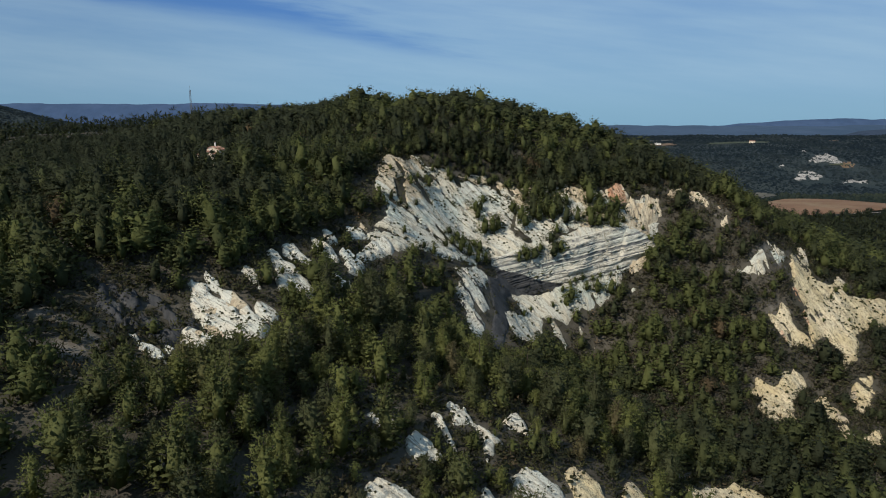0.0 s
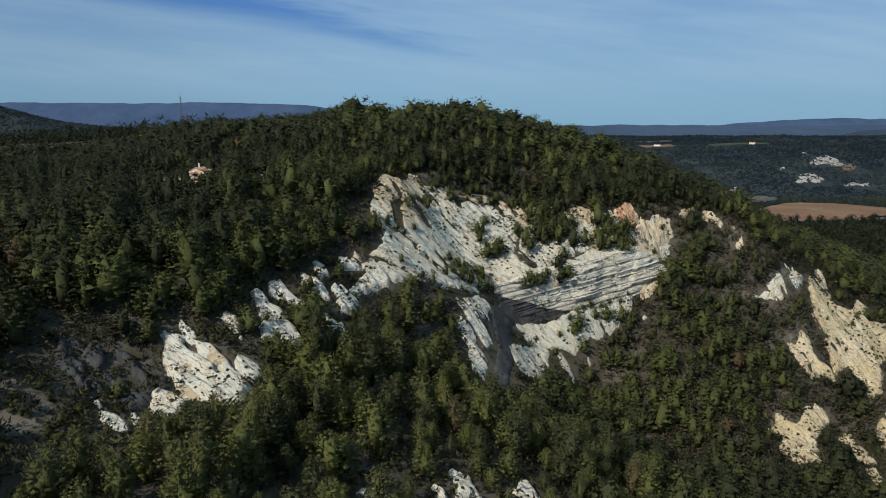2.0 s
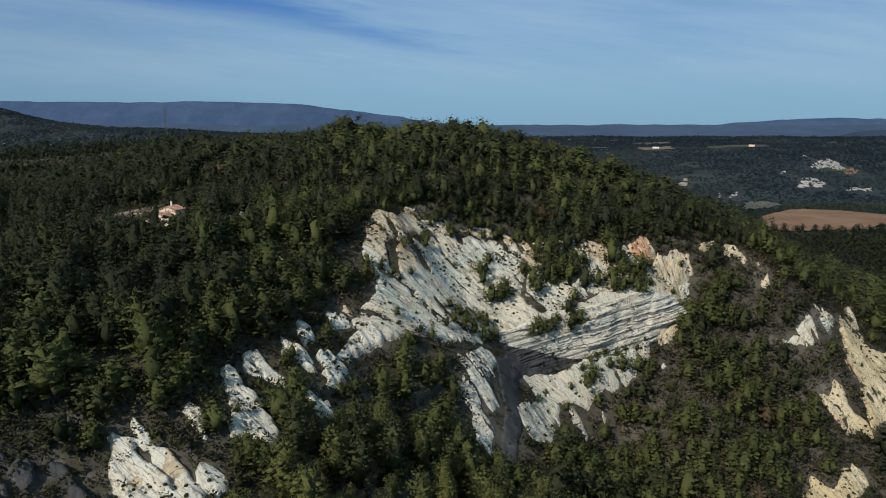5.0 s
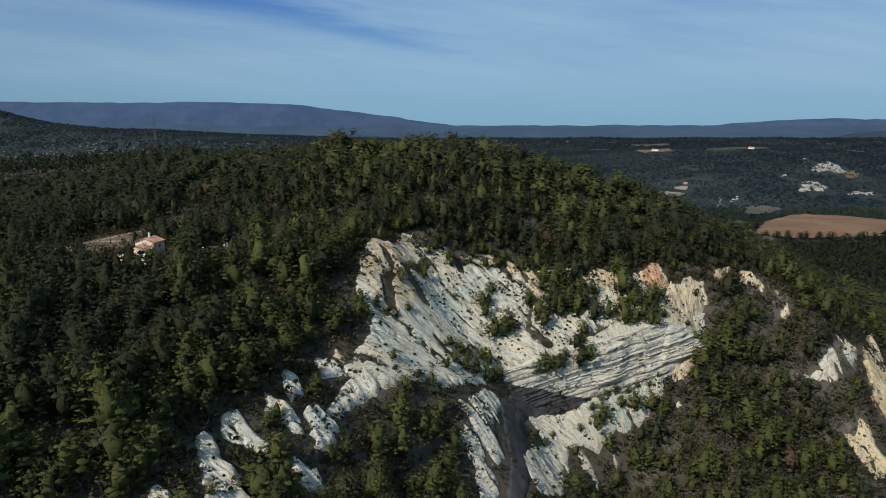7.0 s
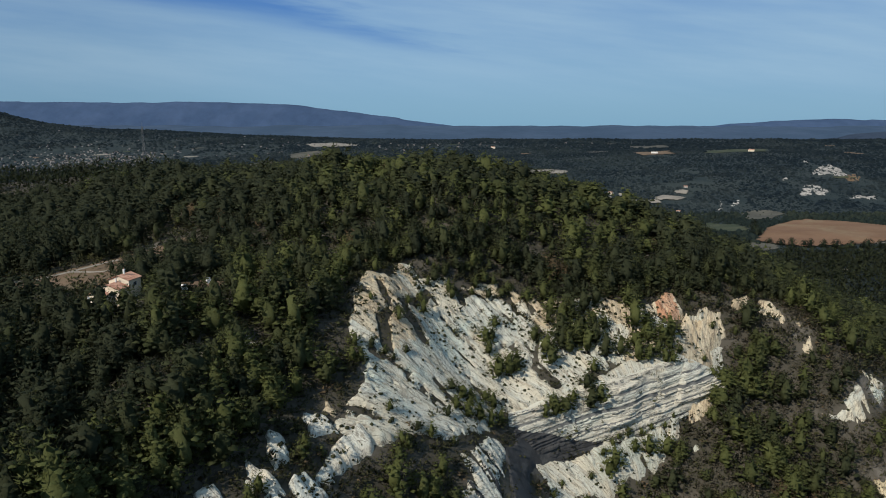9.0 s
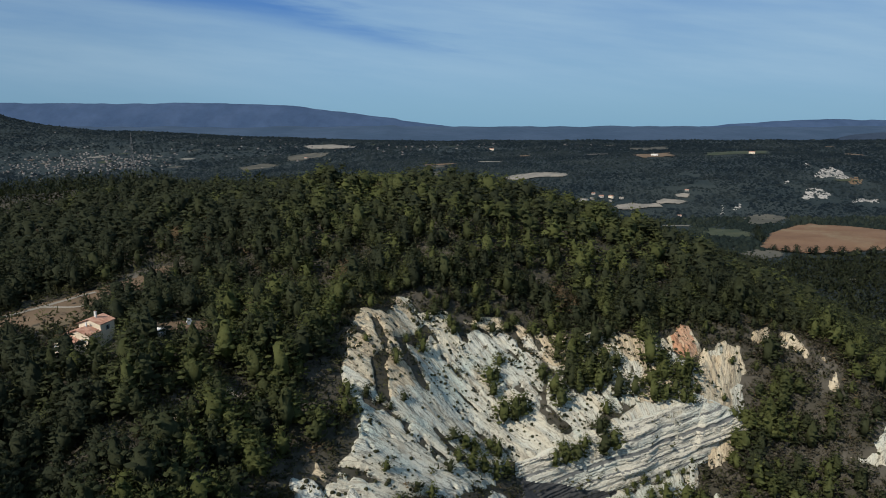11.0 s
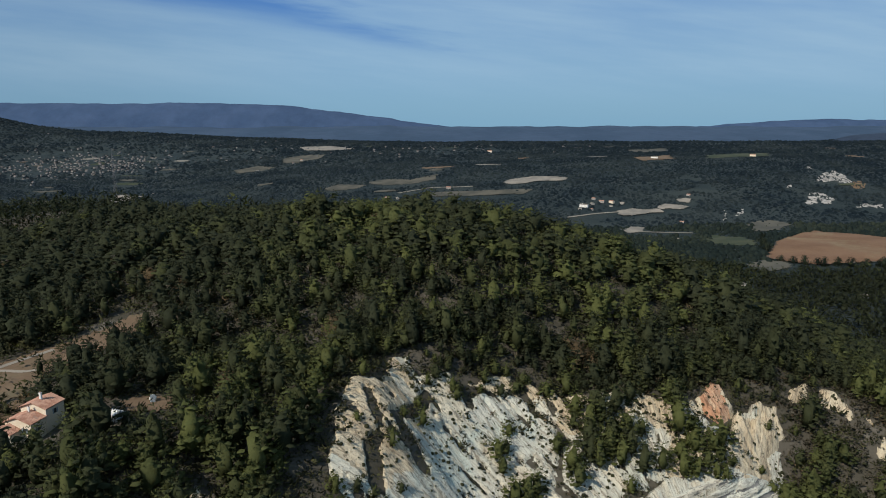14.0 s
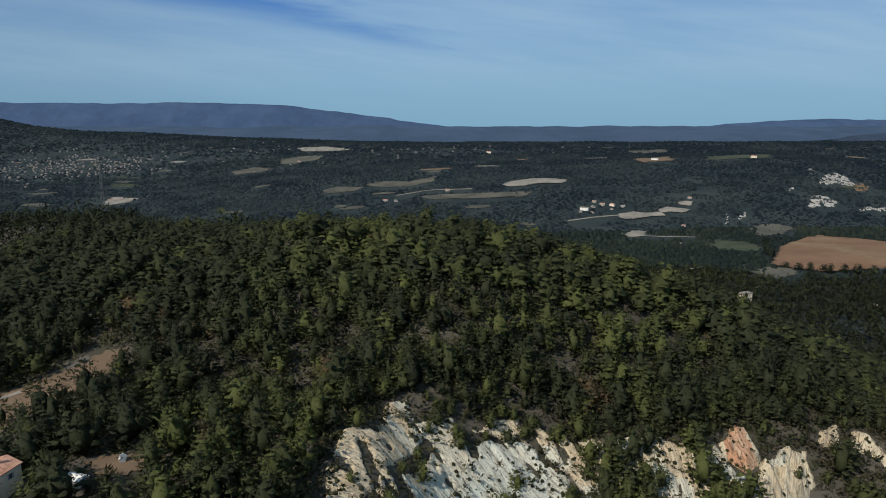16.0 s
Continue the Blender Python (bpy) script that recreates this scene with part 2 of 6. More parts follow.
CHALK = rock("white_marl", (0.53, 0.53, 0.46), (0.57, 0.53, 0.42), (0.30, 0.26, 0.20), None, (0.47, 0.51, 0.45))
CHALK_RIB = rock("white_marl_ribs", (0.60, 0.60, 0.53), (0.64, 0.59, 0.48), (0.36, 0.32, 0.25), (0.78, -0.52, -0.35), (0.58, 0.59, 0.52))
OCHRE = rock("ochre_marl", (0.56, 0.49, 0.36), (0.48, 0.40, 0.28), (0.30, 0.24, 0.17))
YELLOW = rock("yellow_marl", (0.48, 0.40, 0.24), (0.56, 0.48, 0.31), (0.33, 0.26, 0.17), (0.29, -0.6, -0.75), (0.60, 0.52, 0.36), 0.45)
ORANGE = rock("orange_marl", (0.50, 0.27, 0.16), (0.55, 0.40, 0.28), (0.36, 0.19, 0.11), (0.3, -0.6, -0.7))
BEDDED = rock("bedded_marl", (0.55, 0.56, 0.49), (0.58, 0.55, 0.46), (0.25, 0.24, 0.21), (0.93, 0.3, 0.19))
# dark tone paints the shade in the gullies, and shale at the cliff foot
SHADY = mottled("gully_shade_and_dark_shale", (0.040, 0.042, 0.045), (0.065, 0.066, 0.068), 0.3, 3.0, 0.95, 0.6, (0.11, 0.11, 0.105), 0.3)
GREYBED = mottled("grey_shale_and_recess_shade", (0.11, 0.115, 0.115), (0.19, 0.19, 0.18), 0.4, 2.5, 0.95, 0.6, None, 0.2)
FIELD = mottled("bare_red_soil", (0.150, 0.086, 0.050), (0.185, 0.110, 0.066), 0.02, 0.3, 0.95, 0.1, (0.20, 0.145, 0.088))
STUBBLE = mottled("dry_grass", (0.125, 0.088, 0.058), (0.165, 0.115, 0.076), 0.06, 1.2, 0.95, 0.3, (0.12, 0.10, 0.065))
FAR_ROCK = mottled("far_white_rock", (0.20, 0.20, 0.195), (0.35, 0.34, 0.325), 0.08, 0.9, 0.95, 0.4, (0.12, 0.11, 0.10))
PALE = mottled("pale_soil", (0.17, 0.16, 0.14), (0.26, 0.235, 0.20), 0.04, 0.9, 0.95, 0.2)
VINE = mottled("green_field", (0.034, 0.045, 0.026), (0.055, 0.062, 0.036), 0.03, 0.4, 0.95, 0.2)
GRASSY = mottled("grey_meadow", (0.060, 0.060, 0.050), (0.10, 0.094, 0.075), 0.03, 0.3, 0.95, 0.2)
# blue of the haze is painted into these three base colours
BLUE = mottled("haze_blue_ridges", (0.036, 0.066, 0.130), (0.046, 0.079, 0.150), 0.006, 0.02, 1.0, 0.0)
DARKHILL = mottled("haze_tinted_wooded_hill", (0.020, 0.034, 0.060), (0.028, 0.044, 0.074), 0.02, 0.15, 1.0, 0.3)
PLAIN = mottled("haze_blue_plain", (0.034, 0.062, 0.108), (0.044, 0.074, 0.125), 0.004, 0.02, 1.0, 0.0)
TILE = mottled("terracotta_tiles", (0.30, 0.155, 0.11), (0.45, 0.27, 0.20), 0.9, 7.0, 0.85, 0.3, (0.24, 0.17, 0.14), 0.03)
RENDERED = mottled("cream_render", (0.62, 0.54, 0.42), (0.70, 0.62, 0.50), 0.5, 6.0, 0.9, 0.15)
WHITEWALL = mottled("white_render", (0.66, 0.65, 0.62), (0.76, 0.75, 0.72), 0.4, 5.0, 0.9, 0.1)
GLASS = mottled("dark_window", (0.03, 0.035, 0.04), (0.05, 0.055, 0.06), 1.0, 4.0, 0.15, 0.0)
# stone, town render and town tiles dimmed to paint in cloud shade
STONE = mottled("dimmed_stone", (0.26, 0.25, 0.235), (0.34, 0.33, 0.31), 0.4, 5.0, 0.9, 0.1)
TOWNWALL = mottled("town_render_in_shade", (0.13, 0.13, 0.135), (0.19, 0.185, 0.18), 0.4, 5.0, 0.9, 0.1)
TOWNROOF = mottled("town_tiles_in_shade", (0.085, 0.07, 0.065), (0.13, 0.105, 0.095), 0.6, 6.0, 0.9, 0.2)
SHUTTER = mottled("grey_blue_shutter", (0.22, 0.27, 0.31), (0.28, 0.32, 0.35), 2.0, 9.0, 0.7, 0.1)
STEEL = mottled("weathered_steel", (0.10, 0.105, 0.11), (0.14, 0.145, 0.15), 1.0, 8.0, 0.5, 0.0)


# ---- building helpers ----
def part(name, data, mat, parent=None, label=""):
    """Links a bmesh, or (vertices, faces) as arrays, as one mesh object under a thing."""
    me = bpy.data.meshes.new(name)
    if isinstance(data, tuple):
        v, f, *puff = data
        sheet_mesh(me, np.asarray(v, dtype=np.float32), np.asarray(f, dtype=np.int32))
        if puff:
            me.attributes.new("puff", "FLOAT_VECTOR", "POINT").data.foreach_set("vector", np.asarray(puff[0], dtype=np.float32).ravel())
    else:
        data.to_mesh(me)
        data.free()
    me.materials.append(mat)
    ob = new(name, me)
    if parent is not None:
        ob.parent = parent
    return tagged(ob, label)


def sheet_mesh(me, v, f, smooth=False):
    """Fast mesh from arrays: v (n, 3), f (m, k)."""
    m, k = f.shape
    me.vertices.add(len(v))
    me.vertices.foreach_set("co", v.ravel())
    me.loops.add(m * k)
    me.loops.foreach_set("vertex_index", f.ravel())
    me.polygons.add(m)
    me.polygons.foreach_set("loop_start", np.arange(m, dtype=np.int32) * k)
    if smooth:
        me.polygons.foreach_set("use_smooth", np.ones(m, dtype=bool))
    me.update(calc_edges=True)


def structure(name, v, f, mat, label, category, smooth=True, tint=None, kind="structure"):
    me = bpy.data.meshes.new(name)
    sheet_mesh(me, np.asarray(v, dtype=np.float32), np.asarray(f, dtype=np.int32), smooth)
    me.materials.append(mat)
    if tint is not None:
        me.attributes.new("tint", "FLOAT", "POINT").data.foreach_set("value", np.asarray(tint, dtype=np.float32))
    return tagged(new(name, me), label, category, "", kind)


def hashed(ix, iy, seed):
    h = np.sin(ix * 127.1 + iy * 311.7 + seed * 74.7) * 43758.5453
    return h - np.floor(h)


def wobble(x, y, scale, seed=0, octaves=3):
    """Value noise about -1 to 1 over the plan."""
    x, y = np.asarray(x, float) / scale, np.asarray(y, float) / scale
    out, amp, total = 0.0, 1.0, 0.0
    for o in range(octaves):
        ix, iy = np.floor(x), np.floor(y)
        fx, fy = x - ix, y - iy
        fx, fy = fx * fx * (3 - 2 * fx), fy * fy * (3 - 2 * fy)
        a, b = hashed(ix, iy, seed + o), hashed(ix + 1, iy, seed + o)
        c, d = hashed(ix, iy + 1, seed + o), hashed(ix + 1, iy + 1, seed + o)
        out = out + amp * ((a * (1 - fx) + b * fx) * (1 - fy) + (c * (1 - fx) + d * fx) * fy)
        total, amp, x, y = total + amp, amp * 0.5, x * 2.03 + 7.1, y * 2.03 + 3.3
    return 2 * out / total - 1


def step(v, lo, hi):
    t = np.clip((np.asarray(v, float) - lo) / (hi - lo), 0, 1)
    return t * t * (3 - 2 * t)


FORMS = np.array(HILLS + SPURS + CRAGS + GULLIES + KNOLLS, float)
# the valley's floor along the way ahead, and its hills far off
VALLEY_Y = [450, 800, 1000, 1150, 1350, 1650, 2000, 2600, 3300, 4800]
VALLEY_Z = [55, 46, 32, 38, 65, 95, 105, 118, 90, 62]
FAR_FORMS = np.array([(820, 1560, 260, 18), (1250, 2000, 420, 4), (-1300, 2100, 600, -62), (-600, 1500, 350, -38),
                      (-900, 3100, 420, 28), (-1500, 3150, 350, 48), (-2300, 3120, 320, 190), (2430, 3100, 270, 72), (-300, 900, 200, 8), (560, 930, 100, 13), (1420, 1950, 260, -30)], float)


def cliff_line(x):
    """The foot of the bedded cliff in the plan."""
    return 231.5 + (np.asarray(x, float) - 30) * 0.315


def cliff_drop(x, y):
    """The upright step of the bedded cliff, which fades out at both ends."""
    d = (y - cliff_line(x)) / 1.05
    return 12 * step(x, 16, 30) * (1 - step(x, 66, 84)) * (step(d, -1.3, 1.3) - 0.5) * np.exp(-(d / 18) ** 2)


def land(x, y):
    """Height of the ground."""
    x, y = np.asarray(x, float), np.asarray(y, float)
    z = np.interp(y, VALLEY_Y, VALLEY_Z)
    for cx, cy, r, h in (*FORMS, *FAR_FORMS):
        z = z + h * np.exp(-((x - cx) ** 2 + (y - cy) ** 2) / (2 * r * r))
    far = step(y, 450, 900)
    return z + cliff_drop(x, y) + (1 - far) * 0.7 * wobble(x, y, 17, 3) + far * 6 * wobble(x, y, 210, 5)


def inside(x, y, poly):
    """Signed distance to an outline in the plan, positive inside."""
    d, odd = np.full(np.shape(x), 1e9), np.zeros(np.shape(x), bool)
    for (ax, ay), (bx, by) in zip(poly, poly[1:] + poly[:1]):
        ex, ey = bx - ax, by - ay
        t = np.clip(((x - ax) * ex + (y - ay) * ey) / (ex * ex + ey * ey + 1e-9), 0, 1)
        d = np.minimum(d, np.hypot(x - ax - t * ex, y - ay - t * ey))
        cross = ((ay > y) != (by > y)) & (x < ex * (y - ay) / (ey if abs(ey) > 1e-9 else 1e-9) + ax)
        odd ^= cross
    return np.where(odd, d, -d)


def grid(xs, ys):
    gx, gy = np.meshgrid(xs, ys)
    n, m = len(xs), len(ys)
    i = (np.arange(m - 1)[:, None] * n + np.arange(n - 1)[None, :]).ravel()
    return gx.ravel(), gy.ravel(), np.stack([i, i + 1, i + n + 1, i + n], 1)


def graded(near, far, fine, growth):
    """Coordinates dense within near = (a, b) and ever wider out to far = (a, b)."""
    mid = list(np.arange(near[0], near[1] + 0.1, fine))
    s = fine
    while mid[-1] < far[1]:
        s *= growth
        mid.append(mid[-1] + s)
    s = fine
    while mid[0] > far[0]:
        s *= growth
        mid.insert(0, mid[0] - s)
    return np.array(mid)


# ---- ground ----
gx, gy, gf = grid(graded((-150, 200), (-4200, 4200), 2.3, 1.06), graded((80, 300), (-600, 4700), 2.3, 1.05))
under = 3.0 * (1 - step(np.abs(gy - cliff_line(gx)), 2.5, 5.5)) * step(gx, 16, 26) * (1 - step(gx, 70, 82))
structure("ground", np.stack([gx, gy, land(gx, gy) - under], 1), gf, FLOOR, "brown stony forest floor of hill and valley", "ground")

# ---- bare rock: outlines in the plan ----
FAN = [(-22, 234), (-20, 243), (-15, 246), (-14, 254), (-8, 259), (-6, 254), (2, 258), (3, 254), (9, 258), (13, 260), (17, 261), (23, 261), (22, 257), (27, 255), (28, 250), (26, 241), (30, 237), (37, 237),
       (34, 234), (27, 232), (21, 229), (15, 228), (9, 216), (2, 209), (-6, 203), (-11, 197), (-17, 193), (-23, 195), (-20, 204), (-18, 214), (-23, 220), (-22, 225)]
FAN_PARTS = [FAN, [(32, 242), (37, 244), (38, 240), (33, 238)], [(30, 259), (32, 257), (32, 251), (31, 252)]]
UPPER = [[(4, 256), (9, 260), (15, 265), (24, 264), (32, 263), (39, 263), (48, 262), (56, 260), (61, 260), (63, 257), (68, 255), (71, 253), (70, 248), (66, 247), (57, 245), (47, 243), (42, 240), (36, 238),
          (31, 238), (26, 241), (28, 250), (26, 255), (22, 257), (17, 260), (10, 258)]]
BEDTOP = [(21, 229), (29, 232), (36, 234), (44, 236), (54, 240), (64, 243), (72, 245), (70, 248), (66, 247), (57, 245), (53, 246), (47, 243), (44, 241), (36, 238), (29, 236), (24, 233)]
CRAG = [(74, 259), (81, 264), (87, 264), (86, 258), (81, 254), (81, 250), (76, 246), (76, 241), (70, 241), (67, 244), (71, 247), (71, 254)]
APRON = [(68, 249), (72, 254), (79, 258), (86, 257), (84, 252), (80, 247), (77, 242), (72, 240), (69, 242), (68, 245)]
KNOB = [(60, 259), (65, 263), (69, 267), (73, 266), (74, 260), (68, 255), (65, 257), (62, 256)]
CREST_ROCK = [[(90, 266), (95, 270), (98, 270), (96, 265), (90, 264)], [(99, 269), (104, 271), (106, 267), (107, 261), (104, 260), (102, 263), (99, 265)], [(108, 263), (110, 260), (108, 257), (107, 259)], [(107, 256), (112, 258), (113, 255), (110, 253), (105, 254)]]
FOOT_WHITE = [(24, 226), (30, 230), (37, 232), (43, 234), (50, 236), (58, 239), (66, 241), (65, 236), (56, 231), (48, 228), (44, 224), (40, 224), (36, 223), (34, 216), (29, 207), (26, 211), (24, 216), (27, 223)]
GULLY_STRIP = [(18, 205), (23, 214), (32, 212), (32, 205), (23, 197), (20, 201)]
BANK = [(3, 205), (8, 213), (11, 220), (16, 222), (15, 212), (14, 205), (15, 199), (13, 193), (12, 184), (8, 184), (6, 190), (3, 197), (6, 201)]
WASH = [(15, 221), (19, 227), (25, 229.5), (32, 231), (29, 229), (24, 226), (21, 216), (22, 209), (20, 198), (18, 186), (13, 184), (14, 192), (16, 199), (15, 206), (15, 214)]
SCREES = [[(69, 237), (72, 234), (69, 233), (67, 229), (66, 226), (66, 230)], [(35, 228), (38, 227), (41, 223), (44, 220), (41, 217), (38, 221)], [(49, 226), (52, 224), (53, 221), (50, 221)],
          [(48, 228), (50, 227), (51, 223), (53, 222), (49, 222), (48, 225)], [(108, 245), (111, 243), (116, 244), (119, 242), (117, 241), (113, 242), (109, 243)]]
RIBS_HIGH = [[(-35, 187), (-32, 187), (-29, 181), (-31, 177)], [(-30, 196), (-26, 196), (-22, 194), (-27, 190)], [(-25, 181), (-22, 192), (-17, 197), (-15, 194), (-21, 184), (-24, 179)],
             [(-28, 174), (-26, 180), (-22, 178), (-22, 171), (-24, 167), (-26, 170)], [(-36, 177), (-32, 175), (-29, 173), (-26, 171), (-29, 169), (-34, 172)], [(-29, 166), (-26, 164), (-23, 164), (-21, 161), (-24, 157), (-27, 159)]]
RIBS_MID = [[(-41, 166), (-39, 169), (-36, 167), (-34, 166), (-31, 164), (-31, 160), (-36, 162), (-40, 162)], [(-43, 159), (-42, 162), (-38, 157), (-34, 154), (-32, 150), (-38, 148), (-41, 153)],
            [(-38, 146), (-36, 149), (-33, 150), (-29, 146), (-30, 143), (-33, 142), (-36, 141)], [(-44, 144), (-42, 144), (-40, 141), (-39, 138), (-42, 141)]]
RIBS_LOW = [[(-54, 136), (-50, 136), (-47, 133), (-44, 131), (-41, 129), (-37, 128), (-35, 125), (-36, 123), (-41, 122), (-45, 123), (-48, 127), (-51, 131)], [(-51, 139), (-48, 137), (-44, 135), (-40, 132), (-35, 128), (-36, 127), (-40, 130), (-45, 133), (-49, 136)],
            [(-39, 134), (-36, 134), (-34, 133), (-35, 130), (-38, 131)], [(-51, 124), (-48, 125), (-44, 121), (-44, 116), (-49, 118)]]
RIBS_FOOT = [[(-59, 119), (-56, 119), (-54, 116), (-48, 112), (-48, 110), (-53, 112), (-56, 114)], [(-52, 117), (-50, 117), (-47, 112), (-48, 112)]]
GREY_GULLY = [(-69, 128), (-62, 131), (-55, 131), (-51, 130), (-48, 126), (-50, 123), (-50, 118), (-52, 117), (-56, 119), (-60, 118), (-65, 118)]
SPUR = [[(-14, 114), (-10, 115), (-8, 113), (-11, 112), (-13, 112)], [(-7, 108), (-5, 113), (-3, 112), (-1, 109), (0, 107), (-3, 106), (-6, 106)], [(-2, 120), (0, 119), (2, 115), (3, 111), (2, 110), (0, 114)],
        [(1, 126), (5, 125), (7, 121), (10, 119), (12, 117), (9, 113), (8, 110), (7, 117), (5, 120), (2, 119)], [(10, 124), (14, 129), (17, 127), (19, 122), (17, 122), (13, 122)]]
SPUR_FOOT = [[(-12, 95), (-11, 98), (-8, 98), (-6, 98), (-4, 96), (-2, 90), (-9, 88), (-13, 91)], [(6, 102), (7, 105), (9, 103), (11, 98), (5, 97)]]
SPUR_NOSE = [(12, 109), (15, 112), (19, 112), (21, 111), (23, 108), (21, 101), (12, 102)]
SPUR_SIDE = [[(22, 115), (25, 119), (28, 117), (29, 116), (31, 112), (30, 106), (24, 106), (23, 113)], [(35, 119), (38, 123), (41, 118), (37, 111), (33, 113)], [(53, 131), (60, 138), (70, 146), (76, 146), (78, 140), (66, 132), (52, 125)]]
BLUFF = [(139, 260), (158, 284), (147, 260), (146, 253), (154, 256), (163, 268), (168, 267), (160, 255), (169, 258), (182, 264), (176, 246), (154, 234), (145, 221), (140, 219), (140, 224), (137, 228), (132, 225), (131, 233), (131, 236), (130, 242), (133, 250)]
BLUFF_SIDE = [(124, 237), (127, 235), (128, 231), (132, 225), (132, 222), (128, 226), (123, 224), (120, 227), (118, 230), (117, 233), (122, 234)]
BLUFF_CREST = [[(116, 245), (121, 248), (129, 256), (136, 259), (135, 255), (128, 246), (123, 242), (118, 243)], [(109, 244), (112, 243), (117, 244), (117, 242), (113, 242)]]
BLUFF_LOW = [[(99, 206), (106, 212), (111, 209), (116, 215), (121, 218), (125, 217), (125, 214), (116, 205), (107, 188), (103, 189), (101, 187), (98, 191), (98, 196), (105, 205)],
             [(124, 209), (130, 214), (130, 209), (130, 203), (127, 192), (123, 183), (119, 182), (122, 192), (119, 193)], [(136, 211), (142, 215), (148, 216), (144, 207), (135, 199), (134, 203)], [(126, 186), (135, 191), (133, 185), (123, 179)]]
PATCHES = [[(-46, 209), (-44, 211), (-42, 209), (-42, 207), (-43, 207)], [(-53, 198), (-50, 201), (-48, 199), (-49, 196), (-51, 196)], [(-56, 187), (-54, 188), (-52, 185), (-54, 185)], [(-26, 201), (-22, 199), (-23, 197), (-26, 197)], [(-26, 217), (-22, 217), (-22, 214), (-24, 214)]]
BARE = [*FAN_PARTS, *UPPER, BEDTOP, CRAG, APRON, KNOB, *CREST_ROCK, FOOT_WHITE, GULLY_STRIP, BANK, WASH, *SCREES, *RIBS_HIGH, *RIBS_MID, *RIBS_LOW, *RIBS_FOOT, GREY_GULLY, *SPUR, *SPUR_FOOT, SPUR_NOSE, *SPUR_SIDE, BLUFF, BLUFF_SIDE, *BLUFF_CREST, *BLUFF_LOW, *PATCHES]


def within(x, y, polys, reach=9.0):
    """Signed distance to the nearest of several outlines, positive inside; looked at within reach only."""
    best = np.full(np.shape(x), -reach)
    for poly in polys:
        px, py = [p[0] for p in poly], [p[1] for p in poly]
        near = (x > min(px) - reach) & (x < max(px) + reach) & (y > min(py) - reach) & (y < max(py) + reach)
        if near.any():
            best[near] = np.maximum(best[near], inside(x[near], y[near], poly))
    return best


def saw(u):
    """Profile of a rib: a long face that rises to a crest, then a short steep back."""
    f = u - np.floor(u)
    return np.where(f < 0.72, f / 0.72, (1 - f) / 0.28)


def straight(rx, ry):
    """Across and along straight beds that run in the plan direction (rx, ry)."""
    return lambda x, y: (-ry * x + rx * y, rx * x + ry * y)


# the beds of the big face spread out like a fan from this point
HINGE = (58, 216)


def fanned(x, y):
    dx, dy = HINGE[0] - x, y - HINGE[1]
    return 62 * np.arctan2(dy, dx), np.hypot(dx, dy)


def ribbed(x, y, beds, wave, height, seed, rough=1.0):
    """Ribs along the beds, with crests on their far side."""
    across, along = beds(x, y)
    u = across / wave + 0.45 * wobble(x, y, 16, seed) + 0.3 * wobble(x, y, 31, seed + 7, 2) + 0.1 * wobble(x, y, 5, seed + 4)
    size = 0.5 + 0.6 * wobble(np.floor(u) * 97.0, along, 17, seed + 8, 2)
    fine = across / (wave * 0.31) + 0.4 * wobble(x, y, 9, seed + 2)
    crack = across / (wave * 0.12) + 0.5 * wobble(x, y, 6, seed + 3)
    broken = step(wobble(np.floor(fine) * 31.0, along, 6, seed + 12, 2), -0.3, 0.3)
    return height * (saw(u) * size + 0.42 * rough * saw(fine) * broken + 0.17 * rough * saw(crack)) + 0.5 * rough * wobble(x, y, 3.0, seed + 5) + 0.18 * rough * wobble(x, y, 0.9, seed + 15, 2)


TOPS = []


def rockface(polys, relief, seed, edge, rise, beds, holes, ragged, wild):
    """Height of a bare face above the ground; clefts along the beds let the soil through."""
    def top(x, y):
        z0 = land(x, y)
        d = within(x, y, polys) + ragged * (1.3 * wobble(x, y, 7, seed) + 0.9 * wobble(x, y, 2.2, seed + 40))
        u, a = beds(x, y)
        strip = wobble(u / 2.1, a / 9.0, 1.0, seed + 3) + 0.45 * wobble(x, y, 1.7, seed + 9)
        gap = holes + wild(x, y)
        out = step(d, -0.8, edge) * step(strip, gap - 0.2, gap + 0.1)
        return z0 - 1.1 + (1.1 + rise + relief(x, y, z0)) * out, z0
    return top


def outcrop(name, polys, mats, label, relief, cell=0.45, pick=None, edge=1.6, rise=0.35, beds=straight(0.8, -0.6), holes=-0.42, ragged=1.0, wild=lambda x, y: 0.0):
    """A bare rock face that comes out of the ground within its outlines."""
    px, py = [p[0] for q in polys for p in q], [p[1] for q in polys for p in q]
    x, y, f = grid(np.arange(min(px) - 3, max(px) + 3, cell), np.arange(min(py) - 3, max(py) + 3, cell))
    top = rockface(polys, relief, len(name), edge, rise, beds, holes, ragged, wild)
    TOPS.append((top, polys))
    z, z0 = top(x, y)
    keep = (z - z0)[f].max(1) > -0.25
    f = f[keep]
    used, back = np.unique(f, return_inverse=True)
    f = back.reshape(f.shape)
    ob = structure(name, np.stack([x, y, z], 1)[used], f, mats[0], label, "rock face", smooth=False)
    for m in mats[1:]:
        ob.data.materials.append(m)
    if pick is not None:
        c = np.stack([x, y, z0], 1)[used][f].mean(1)
        ob.data.polygons.foreach_set("material_index", pick(c[:, 0], c[:, 1], c[:, 2]).astype(np.int32))
    return ob


def rocktop(x, y):
    """Height of the bare rock where there is some, else of the ground, and how far it stands out."""
    z0 = land(x, y)
    z = z0.copy()
    for top, polys in TOPS:
        near = within(x, y, polys) > -4
        if near.any():
            z[near] = np.maximum(z[near], top(x[near], y[near])[0])
    return z, z - z0


